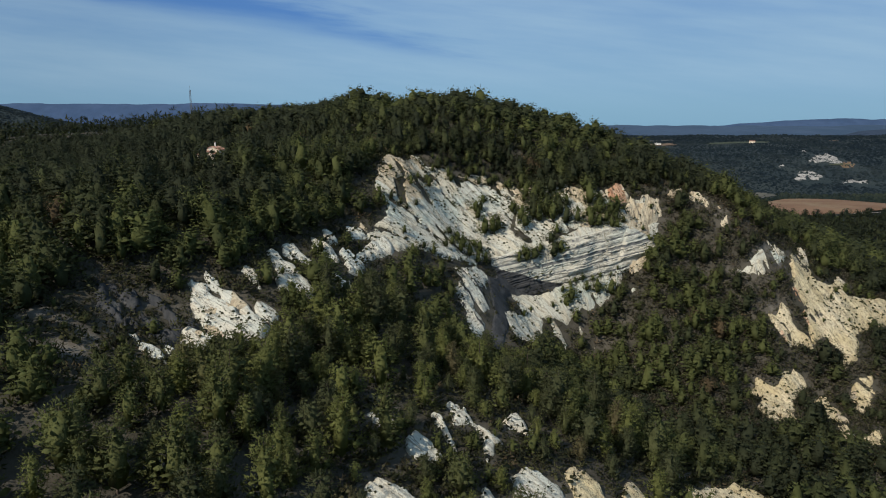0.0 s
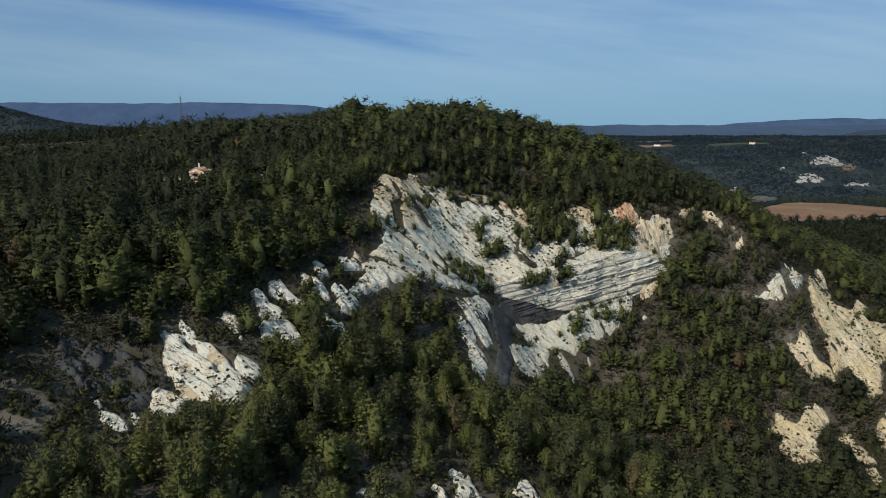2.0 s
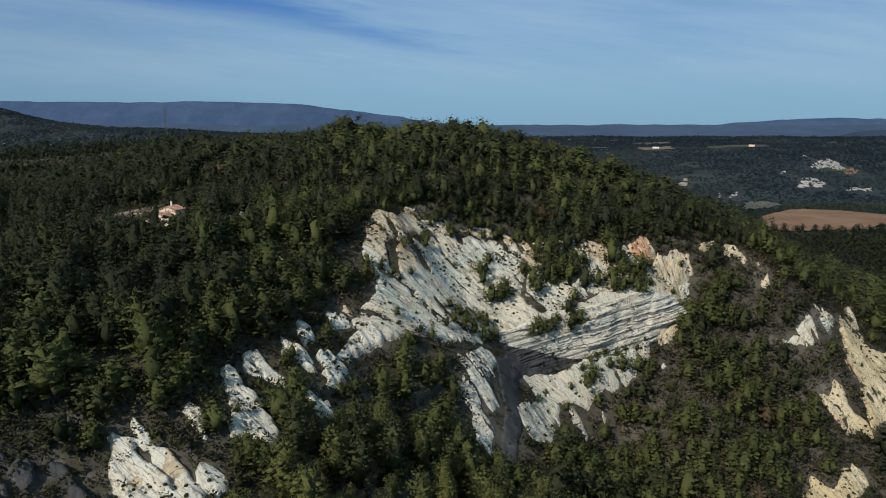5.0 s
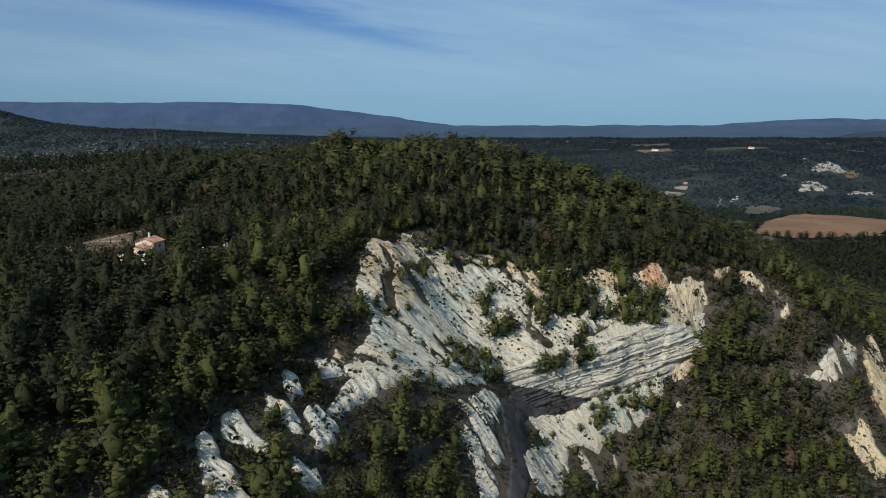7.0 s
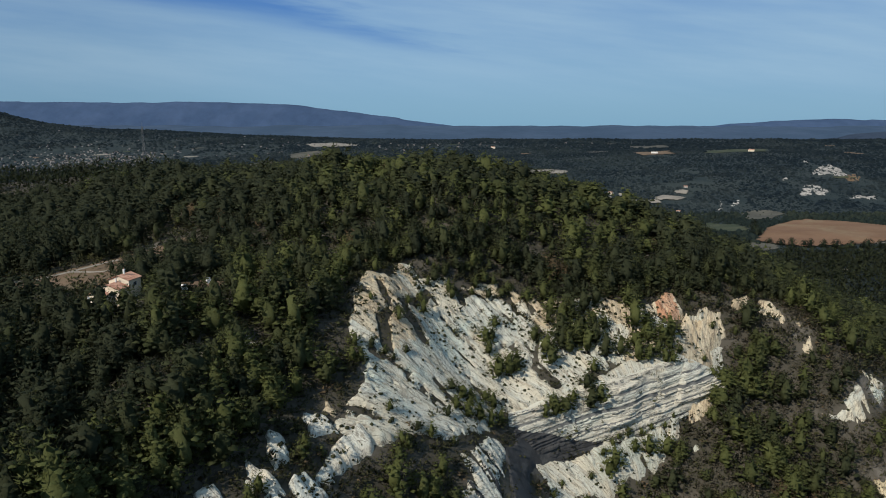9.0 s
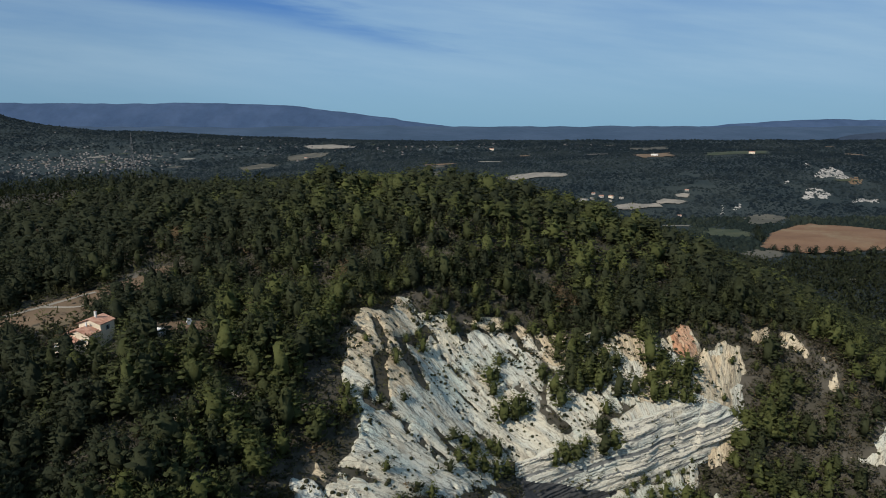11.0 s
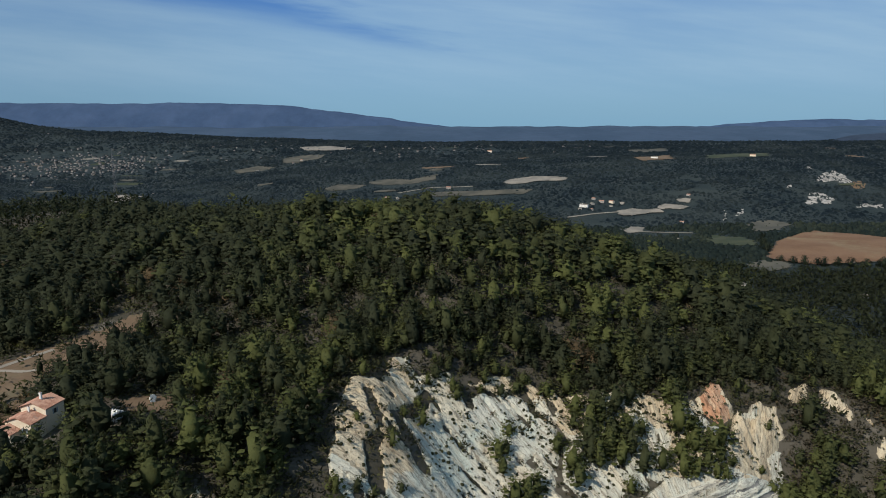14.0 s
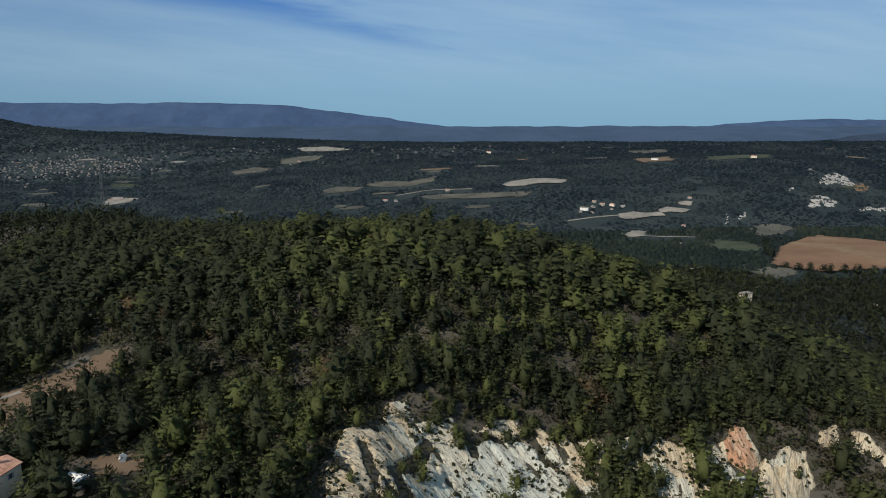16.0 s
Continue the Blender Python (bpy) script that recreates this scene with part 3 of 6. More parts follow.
def crevice(x, y):
    """1 in the deep clefts that cut through the upper face, 0 away from them."""
    c = np.zeros(np.shape(x))
    for ax, ay, bx, by, half in ((-4, 250, -10.5, 237, 0.8), (-10.5, 237, -5, 231, 1.3), (-13.5, 230, -15.2, 226, 1.0), (-15.2, 226, -13.5, 221, 1.3), (3, 257, 6, 253, 0.9), (-17, 239, -13.5, 231, 0.6)):
        s = np.clip(((x - ax) * (bx - ax) + (y - ay) * (by - ay)) / ((bx - ax) ** 2 + (by - ay) ** 2), 0, 1)
        d = np.hypot(x - ax - s * (bx - ax), y - ay - s * (by - ay)) + 0.5 * wobble(x, y, 2.5, 63)
        c = np.maximum(c, 1 - step(d, half, half + 0.5))
    return c


LEAN_RIBS, LEAN_SIDE, LEAN_BLUFF = straight(0.84, -0.54), straight(0.55, -0.83), straight(0.42, -0.91)
outcrop("fan_cliff", FAN_PARTS, [CHALK, OCHRE], "pale white and ochre ribbed marl cliff", lambda x, y, z: ribbed(x, y, fanned, 6.5, 1.35, 11, 0.65), cell=0.32, beds=fanned, holes=-0.5, ragged=1.5, wild=lambda x, y: 0.16 * step(-x, 4, 18) + 0.12 * step(y, 246, 256) + 1.1 * crevice(x, y),
        pick=lambda x, y, z: (wobble(fanned(x, y)[0] / 3.0, fanned(x, y)[1] / 26, 1, 31, 2) + 1.1 * step(2 - x, 0, 18) * step(y, 212, 222) - 0.92 > 0) * 1)
outcrop("upper_strips", UPPER, [CHALK, OCHRE], "pale rock showing between bushes", lambda x, y, z: ribbed(x, y, fanned, 5.0, 0.8, 51, 0.7), cell=0.36, beds=fanned, holes=-0.42, ragged=1.4, wild=lambda x, y: 0.22 * step(y, 254, 262),
        pick=lambda x, y, z: (wobble(x, y, 8, 34) > 0.1) * 1)
outcrop("cliff_shoulder", [BEDTOP], [CHALK], "smooth pale marl slope above the bedded cliff", lambda x, y, z: 0.5 * wobble(x, y, 5, 21) + 0.25 * wobble(x, y, 1.3, 22), holes=-0.75, cell=0.4)
outcrop("cliff_foot", [FOOT_WHITE], [CHALK], "white speckled marl slope below the beds", lambda x, y, z: ribbed(x, y, LEAN_SIDE, 4.0, 0.7, 14, 0.9), beds=LEAN_SIDE, holes=-0.5, cell=0.4)
outcrop("gully_rib", [GULLY_STRIP], [CHALK], "white marl rib beside the dark gully", lambda x, y, z: ribbed(x, y, LEAN_SIDE, 5.0, 1.2, 16, 0.9), beds=LEAN_SIDE, holes=-0.45, cell=0.4)
# the shadow lying in this gully is put into its dark colour
outcrop("dark_gully", [WASH], [SHADY], "smooth gully floor coloured dark for its shadow", lambda x, y, z: 0.25 * wobble(x, y, 3, 18) - 0.1, holes=-1.2, rise=0.8, edge=1.0, ragged=0.6)
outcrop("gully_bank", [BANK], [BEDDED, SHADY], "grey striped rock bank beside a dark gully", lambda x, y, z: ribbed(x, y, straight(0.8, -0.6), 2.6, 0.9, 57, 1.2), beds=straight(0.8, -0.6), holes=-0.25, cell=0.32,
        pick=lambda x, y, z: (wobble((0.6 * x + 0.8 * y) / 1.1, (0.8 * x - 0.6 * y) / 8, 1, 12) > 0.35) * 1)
outcrop("scree_strips", SCREES, [CHALK, OCHRE], "white scree strips between pines", lambda x, y, z: ribbed(x, y, LEAN_BLUFF, 3.0, 0.5, 53), beds=LEAN_BLUFF, holes=-0.15, edge=0.9, rise=0.2, ragged=1.1, pick=lambda x, y, z: (wobble(x, y, 5, 37) > 0.2) * 1)
outcrop("orange_crag", [KNOB], [ORANGE, OCHRE], "weathered orange and cream rock knob", lambda x, y, z: 1.2 * step(wobble(x, y, 7, 9), -0.3, 0.5) + ribbed(x, y, LEAN_BLUFF, 3, 0.6, 17), beds=LEAN_BLUFF, holes=-0.4,
        pick=lambda x, y, z: ((x < 64.5) | (x > 72) | (wobble(x, y, 4, 5) > 0.5)) * 1)
outcrop("pale_crag", [CRAG], [OCHRE, CHALK], "tall broken pale rock crag among pines", lambda x, y, z: 2.6 * step(y - 252 - 0.3 * (x - 74), -1, 3) * step(wobble(x, y, 4, 19), -0.5, 0.1) + ribbed(x, y, LEAN_BLUFF, 2.4, 1.0, 18, 1.3), beds=LEAN_BLUFF, holes=-0.5, cell=0.35,
        pick=lambda x, y, z: (wobble(x, y, 7, 5) > 0.35) * 1)
outcrop("crag_apron", [APRON], [OCHRE, CHALK], "pale stony slope below the crag", lambda x, y, z: ribbed(x, y, LEAN_BLUFF, 4.0, 0.5, 19, 0.8), beds=LEAN_BLUFF, holes=-0.45, ragged=1.5, cell=0.36, pick=lambda x, y, z: (wobble(x, y, 5, 15) > 0.1) * 1)
outcrop("crest_rocks", CREST_ROCK, [OCHRE, ORANGE], "broken pale crest rocks with shrubs between", lambda x, y, z: 1.2 * step(wobble(x, y, 5, 19), -0.2, 0.3) + ribbed(x, y, LEAN_BLUFF, 3, 0.8, 18, 1.2), beds=LEAN_BLUFF, holes=-0.12,
        pick=lambda x, y, z: (wobble(x, y, 6, 5) > 0.45) * 1)
for nm, pl, hole, lb in (("rib_band_high", RIBS_HIGH, -0.25, "white marl ribs between low bushes"), ("rib_band_middle", RIBS_MID, -0.45, "white marl ribs with dark gullies between"),
                         ("rib_band_low", RIBS_LOW, -0.6, "smooth bare white marl ribs"), ("rib_band_foot", RIBS_FOOT, -0.3, "white marl ribs at the gully's foot")):
    outcrop(nm, pl, [CHALK_RIB, OCHRE], lb, lambda x, y, z: ribbed(x, y, LEAN_RIBS, 4.2, 1.2, 25, 0.5), beds=LEAN_RIBS, holes=hole, cell=0.3, rise=0.7, edge=0.9, ragged=0.9, pick=lambda x, y, z: (wobble(x, y, 9, 33) > 0.5) * 1)
# shade on this steep side is painted in with the same dark colour
outcrop("grey_gully", [GREY_GULLY], [SHADY], "steep gully side coloured dark for its shade", lambda x, y, z: ribbed(x, y, LEAN_RIBS, 6.0, 2.2, 28, 0.9), beds=LEAN_RIBS, holes=0.22)
outcrop("slope_patches", PATCHES, [GREYBED, OCHRE], "small grey rock patches in the woods", lambda x, y, z: 0.6 + 0.6 * wobble(x, y, 2, 59), holes=-0.2, pick=lambda x, y, z: (wobble(x, y, 3, 39) > -0.3) * 1)
outcrop("yellow_bluff", [BLUFF, BLUFF_SIDE], [YELLOW, OCHRE, ORANGE], "steep bare yellow marl bluff", lambda x, y, z: ribbed(x, y, LEAN_BLUFF, 11, 1.4, 27, 0.7) + 2.2 * wobble(x, y, 12, 77) + 0.9 * wobble(x, y, 4, 78), beds=LEAN_BLUFF, holes=-0.75,
        pick=lambda x, y, z: np.where((x < 133) & (wobble(x, y, 7, 14) > 0.3), 2, np.where((wobble(x, y, 12, 24) > 0.45) | (y > 262), 1, 0)))
outcrop("bluff_crest", BLUFF_CREST, [CHALK], "white broken rock on the bluff's crest", lambda x, y, z: 0.2 + ribbed(x, y, LEAN_BLUFF, 3, 0.7, 41, 1.5), beds=LEAN_BLUFF, holes=-0.15, ragged=1.6, cell=0.36)
outcrop("yellow_bank", BLUFF_LOW, [YELLOW, OCHRE], "gullied yellow marl bank", lambda x, y, z: ribbed(x, y, straight(0.6, -0.8), 5, 1.3, 29), beds=straight(0.6, -0.8), holes=-0.4, pick=lambda x, y, z: (wobble(x, y, 8, 26) > 0.4) * 1)
for nm, pl, mt, lb in (("white_spur", SPUR, CHALK_RIB, "white marl ribs on a wooded spur"), ("white_spur_foot", SPUR_FOOT, CHALK_RIB, "low white marl hump"),
                       ("cream_spur", [SPUR_NOSE], CHALK_RIB, "rounded cream marl hump"), ("yellow_spur_side", SPUR_SIDE, YELLOW, "yellowish marl bank below pines")):
    outcrop(nm, pl, [mt], lb, lambda x, y, z: ribbed(x, y, LEAN_RIBS, 4.2, 1.1, 35, 0.7), cell=0.28, beds=LEAN_RIBS, holes=-0.45, rise=0.6, edge=0.9, ragged=0.9)


# ---- the bedded cliff: hard beds stand out, soft ones weather back ----
def bedded_cliff():
    xs, vs = np.arange(17, 82, 0.26), np.linspace(0, 1, 74)
    x, v = np.meshgrid(xs, vs)
    line = cliff_line(x)
    z_lo, z_hi = land(x, line - 2.4) - 0.8, land(x, line + 2.2) + 0.5
    z = z_lo + (z_hi - z_lo) * v + 0.12 * wobble(x, 40 * v, 1.1, 5)
    level = z - 0.185 * x + 0.5 * wobble(x, z, 16, 71, 2) + 0.16 * wobble(x, z, 3.5, 73)
    bent = level + 0.35 * np.sin(level * 2.3) + 0.22 * np.sin(level * 5.1 + 1)
    bed = np.floor(bent / 1.15)
    f = bent / 1.15 - bed
    hard = step(f, 0.0, 0.12) * (1 - step(f, 0.5, 0.66))
    run = hashed(bed, 0 * bed, 3)
    block = hashed(bed, np.floor(x / (1.2 + 2.6 * run) + 7 * run + 0.3 * wobble(x, z, 3, 78)), 9)
    gone = step(wobble(x + 31 * bed, 9 * bed, 7, 79, 2), 0.1, 0.4)
    out = hard * (0.35 + 0.8 * block) * (0.35 + 0.9 * run) * (1 - 0.85 * gone) + 0.3 * wobble(x, z, 2.2, 81) + 0.5 * wobble(x, z, 8, 83, 2) + 0.1 * wobble(x, z, 0.7, 85, 2)
    # upright faces where blocks have broken off
    buttress = 1.3 * step(wobble(x - 0.25 * z, 0 * z, 6.5, 87, 2), -0.1, 0.25) * step(x, 42, 50) * step(level, 88.5, 90)
    lean = 3.4 * (v - 0.45)
    y = line + lean - 0.75 * out * step(v, 0.0, 0.05) * (1 - step(v, 0.93, 1.0)) - buttress * step(v, 0.05, 0.15) * (1 - step(v, 0.85, 1.0)) - 0.25
    y[-1] += 1.6
    n, m = len(xs), len(vs)
    i = (np.arange(m - 1)[:, None] * n + np.arange(n - 1)[None, :]).ravel()
    faces = np.stack([i, i + 1, i + n + 1, i + n], 1)
    ob = structure("bedded_cliff", np.stack([x, y, z], 2).reshape(-1, 3), faces, BEDDED, "white marl cliff with thin ledges, painted recess shade and dark shale", "rock face", smooth=False)
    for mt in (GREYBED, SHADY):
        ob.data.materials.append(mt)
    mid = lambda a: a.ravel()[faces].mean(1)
    # recessed beds greyed to paint in the shadow lines below the ledges
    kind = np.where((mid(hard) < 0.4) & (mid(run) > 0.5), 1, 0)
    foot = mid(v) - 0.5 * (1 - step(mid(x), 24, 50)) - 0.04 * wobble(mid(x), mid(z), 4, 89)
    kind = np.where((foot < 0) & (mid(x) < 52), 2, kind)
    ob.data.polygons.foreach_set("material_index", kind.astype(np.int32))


bedded_cliff()


# ---- trees ----
def sprays(n_plume, n_tri, tall, wide, size, rng, lean=0.0, low=0.18, cone=0.6, core=True):
    """A pine's crown: upturned plumes on tiers of limbs, each made of many small needle sprays."""
    tiers = max(5, int(tall * 0.95))
    h = low + (1 - low) * np.clip((np.floor(rng.random(n_plume) ** 0.85 * tiers) + 0.5 + rng.normal(0, 0.16, n_plume)) / tiers, 0, 1)
    t = (h - low) / (1 - low)
    reach = wide * (1.02 - t) ** cone * (0.55 + 0.45 * step(t, 0, 0.25)) * (0.7 + 0.5 * rng.random(n_plume))
    turn = rng.random(n_plume) * 2 * np.pi
    r = reach * np.sqrt(0.10 + 0.90 * rng.random(n_plume)) * 0.8
    flat = np.stack([np.cos(turn), np.sin(turn), 0 * turn], 1)
    c = flat * r[:, None] + np.stack([lean * h, 0 * h, h * tall - 0.25], 1)
    axis = flat * (0.95 - 0.6 * t)[:, None]
    axis[:, 2] = 0.24 + 0.8 * t * t
    axis /= np.linalg.norm(axis, axis=1)[:, None]
    length = wide * (0.38 + 0.30 * rng.random(n_plume))
    n = n_plume * n_tri
    ax, cc, ll = np.repeat(axis, n_tri, 0), np.repeat(c, n_tri, 0), np.repeat(length, n_tri)
    s = rng.random(n)
    ball = rng.normal(size=(n, 3))
    ball /= np.linalg.norm(ball, axis=1)[:, None]
    p = cc + ax * (ll * s)[:, None] + ball * (0.46 * ll * (1.0 - 0.6 * s))[:, None] * np.array([1, 1, 0.5])
    way = ax + 0.45 * ball + 0.25 * rng.normal(size=(n, 3))
    way /= np.linalg.norm(way, axis=1)[:, None]
    a = np.cross(way, ball + 0.5 * np.repeat(flat, n_tri, 0) + 0.35 * rng.normal(size=(n, 3)))
    a /= np.linalg.norm(a, axis=1)[:, None] + 1e-9
    k = (size * (0.7 + 0.7 * rng.random(n)))[:, None]
    v = np.stack([p - a * k * 0.30, p + a * k * 0.30, p + way * k * 1.3], 1).reshape(-1, 3)
    f = np.arange(n * 3, dtype=np.int32).reshape(-1, 3)
    if core:
        # the dim mass of twigs and needles within
        nc = 40
        hh = rng.uniform(0.08, 0.85, nc)
        q = wide * 0.45 * (1.02 - hh) ** 0.5 * np.sqrt(rng.random(nc))
        g = rng.random(nc) * 6.283
        cp = np.stack([q * np.cos(g) + lean * hh, q * np.sin(g), tall * hh], 1)
        cv = (cp[:, None, :] + rng.normal(size=(nc, 3, 3)) * [0.55, 0.55, 0.45]).reshape(-1, 3)
        f = np.concatenate([f, np.arange(nc * 3, dtype=np.int32).reshape(-1, 3) + len(v)])
        v = np.concatenate([v, cv])
    return v, f


# a rough dome: a wide ring, a narrower one turned above it and a tip
RING = np.arange(5) * 2 * np.pi / 5
DOME_V = np.concatenate([np.stack([np.cos(RING), np.sin(RING), np.full(5, -0.45)], 1), np.stack([0.8 * np.cos(RING + 0.63), 0.8 * np.sin(RING + 0.63), np.full(5, 0.5)], 1), [[0, 0, 1.05]]])
DOME_F = np.array([(j, (j + 1) % 5, 5 + j) for j in range(5)] + [((j + 1) % 5, 5 + (j + 1) % 5, 5 + j) for j in range(5)] + [(5 + j, 5 + (j + 1) % 5, 10) for j in range(5)])


def crown(n_clump, n_tri, tall, wide, size, rng, lean=0.0, low=0.1, cone=0.5, flat=0.62, tiers=0, fill=0.7):
    """A pine's crown: rounded tufts of needles on the ends of the limbs, each a ragged shell of small upturned sprays.
    Gives vertices, faces and, for each vertex, the way that its tuft bulges."""
    t = (np.arange(n_clump) + rng.random(n_clump)) / n_clump
    t = 1 - (1 - t) ** 0.8
    if tiers:
        t = np.clip((np.floor(t * tiers) + 0.5 + rng.normal(0, 0.14, n_clump)) / tiers, 0, 1)
    h = low + (0.93 - low) * t
    reach = wide * (1.03 - t) ** cone * (0.6 + 0.4 * step(t, 0, 0.22)) * (0.75 + 0.4 * rng.random(n_clump))
    turn = np.arange(n_clump) * 2.4 + rng.normal(0, 0.5, n_clump)
    r = reach * np.where(rng.random(n_clump) < 0.2, 0.35, 0.7 + 0.3 * np.sqrt(rng.random(n_clump)))
    side = np.stack([np.cos(turn), np.sin(turn), 0 * turn], 1)
    c = side * r[:, None] + np.stack([lean * h, 0 * h, h * tall], 1)
    big = wide * (0.25 + 0.16 * rng.random(n_clump)) * (1.15 - 0.4 * t)
    # the crown's own bulge at each tuft
    bulge = c - np.stack([lean * h, 0 * h, np.full(n_clump, 0.42 * tall)], 1)
    bulge = bulge / (np.linalg.norm(bulge * [1, 1, 0.7], axis=1)[:, None] + 1e-6) * [1, 1, 0.7]
    # the dim mass of twigs within each tuft
    dome, dome_f = DOME_V[5:] * [1.2, 1.2, 1] - [0, 0, 0.5], DOME_F[10:] - 5
    k = len(dome)
    knob = dome[None] * rng.uniform(0.72, 1.2, (n_clump, k, 1)) + rng.normal(0, 0.13, (n_clump, k, 3))
    core = (c[:, None, :] + knob * (fill * big)[:, None, None] * [1, 1, flat]).reshape(-1, 3)
    core_n = (0.6 * knob + 0.6 * bulge[:, None, :]).reshape(-1, 3)
    core_f = (dome_f[None] + k * np.arange(n_clump)[:, None, None]).reshape(-1, 3)
    # the body of the crown that fills the gaps
    if n_tri > 5:
        hs = np.array([low * 0.8, low + 0.18, low + 0.42, 0.72])
        rs = 0.4 * wide * np.clip(1.03 - (hs - low) / (1 - low), 0.1, 1) ** cone * np.array([0.6, 1.0, 1.0, 0.8])
        an = np.arange(7) * 2 * np.pi / 7
        body = np.stack([rs[:, None] * np.cos(an) + lean * hs[:, None], rs[:, None] * np.sin(an), (hs * tall)[:, None] + 0 * an], 2) + rng.normal(0, 0.09 * wide, (4, 7, 3))
        body = np.concatenate([body.reshape(-1, 3), [[lean * 0.9, 0, tall * 0.86]]])
        body_f = [(7 * r + j, 7 * r + (j + 1) % 7, 7 * r + 7 + j) for r in range(3) for j in range(7)] + [(7 * r + (j + 1) % 7, 7 * r + 7 + (j + 1) % 7, 7 * r + 7 + j) for r in range(3) for j in range(7)]
        body_f = np.array(body_f + [(21 + j, 21 + (j + 1) % 7, 28) for j in range(7)])
        core_f = np.concatenate([core_f, body_f + len(core)])
        core_n = np.concatenate([core_n, body - [0, 0, 0.4 * tall]])
        core = np.concatenate([core, body])
    n = n_clump * n_tri
    out = rng.normal(size=(n, 3)) + np.repeat(0.5 * side, n_tri, 0) + [0, 0, 0.45]
    out /= np.linalg.norm(out, axis=1)[:, None]
    bb = np.repeat(big, n_tri) * (0.74 + 0.4 * rng.random(n))
    p = np.repeat(c, n_tri, 0) + out * bb[:, None] * [1, 1, flat]
    # needle sprays point outwards and up
    way = out * [0.75, 0.75, 0.5] + 0.35 * np.repeat(side, n_tri, 0) + [0, 0, 0.6] + 0.4 * rng.normal(size=(n, 3))
    way /= np.linalg.norm(way, axis=1)[:, None]
    a = np.cross(way, out + 0.5 * rng.normal(size=(n, 3)))
    a /= np.linalg.norm(a, axis=1)[:, None] + 1e-9
    s = (size * (0.6 + 0.8 * rng.random(n)))[:, None]
    v = np.stack([p - s * 0.27 * a, p + s * 0.27 * a, p + s * 1.35 * way], 1).reshape(-1, 3)
    soft = np.repeat(0.6 * out + 0.65 * np.repeat(bulge, n_tri, 0) + 0.12 * rng.normal(size=(n, 3)), 3, 0)
    nrm = np.concatenate([soft, core_n])
    nrm /= np.linalg.norm(nrm, axis=1)[:, None] + 1e-9
    return np.concatenate([v, core]), np.concatenate([np.arange(n * 3, dtype=np.int32).reshape(-1, 3), core_f.astype(np.int32) + 3 * n]), nrm


def stem(tall, thick, limbs, rng, lean=0.0):
    """A tapered trunk with a few bare limbs."""
    v, f = [], []

    def tube(p, q, ra, rb, k=5):
        p, q = np.array(p, float), np.array(q, float)
        d = (q - p) / np.linalg.norm(q - p)
        a = np.cross(d, (0.3, 0.9, 0.2))
        a /= np.linalg.norm(a)
        b = np.cross(d, a)
        i0 = len(v)
        for e, r in ((p, ra), (q, rb)):
            for j in range(k):
                an = 2 * np.pi * j / k
                v.append(e + r * (np.cos(an) * a + np.sin(an) * b))
        for j in range(k):
            f.append((i0 + j, i0 + (j + 1) % k, i0 + k + (j + 1) % k, i0 + k + j))

    tube((0, 0, -0.5), (0.12 + lean * 0.3, 0.05, tall * 0.35), thick, thick * 0.75)
    tube((0.12 + lean * 0.3, 0.05, tall * 0.35), (lean * 0.9, 0, tall * 0.92), thick * 0.75, thick * 0.2)
    for _ in range(limbs):
        hh, an = tall * rng.uniform(0.25, 0.8), rng.uniform(0, 6.28)
        ln = tall * rng.uniform(0.13, 0.24)
        x0 = lean * 0.9 * hh / tall
        tube((x0, 0, hh), (x0 + ln * np.cos(an), ln * np.sin(an), hh + ln * 0.35), thick * 0.3, thick * 0.1, 3)
    return np.array(v), np.array(f, dtype=np.int32)


rng = np.random.default_rng(7)
NEAR = []
for k in range(8):
    tall, wide, lean = rng.uniform(8.0, 11.5), rng.uniform(2.6, 3.7), rng.uniform(-0.8, 0.8)
    NEAR.append((stem(tall, 0.2, 7, rng, lean), crown(48, 30, tall, wide, 0.30, rng, lean, 0.14, rng.uniform(0.4, 0.7), 0.9, (0, 8, 0)[k % 3], 0.5)))
FINE = [crown(25, 13, rng.uniform(6.6, 9.8), rng.uniform(2.9, 4.4), 0.40, rng, rng.uniform(-0.8, 0.8), 0.16, rng.uniform(0.32, 0.62), 0.9, 0, 0.6) for k in range(18)]
MID = [crown(18, 11, rng.uniform(6.2, 9.2), rng.uniform(3.6, 5.2), 0.34, rng, rng.uniform(-0.8, 0.8), 0.28, rng.uniform(0.24, 0.42), 0.95, 0, 0.78) for k in range(18)]
BACK = [crown(9, 3, rng.uniform(7.0, 9.8), rng.uniform(2.6, 3.8), 1.3, rng, 0.0, 0.14, rng.uniform(0.3, 0.6)) for k in range(8)]

# clearings without trees
YARD = [(-65, 231), (-57, 234), (-53, 230), (-57, 226), (-63, 227)]
TRACK = [(-118, 248), (-113, 252), (-104, 262), (-98, 269), (-91, 275), (-86, 282), (-80, 284), (-80, 276), (-82, 266), (-86, 262), (-89, 254), (-91, 246), (-90, 238), (-96, 237), (-103, 240), (-116, 240)]
LAWN = [(-90, 238), (-91, 230), (-88, 224), (-83, 224), (-83, 232), (-86, 240)]
HOUSE = (-76.5, 219.5)


def cover(x, y):
    """How thick the trees stand: 0 to 1."""
    c = np.clip(1.0 + 0.25 * wobble(x, y, 26, 50), 0, 1)
    d = within(x, y, BARE)
    c = np.where(d > -1.2, 0.0, np.where(d > -4, c * 0.8, c))
    for poly in (YARD, TRACK):
        c = c * (inside(x, y, poly) < (-2.0 if poly is TRACK else -0.5))
    return c * (np.hypot(x - HOUSE[0], y - HOUSE[1]) > 8.5)


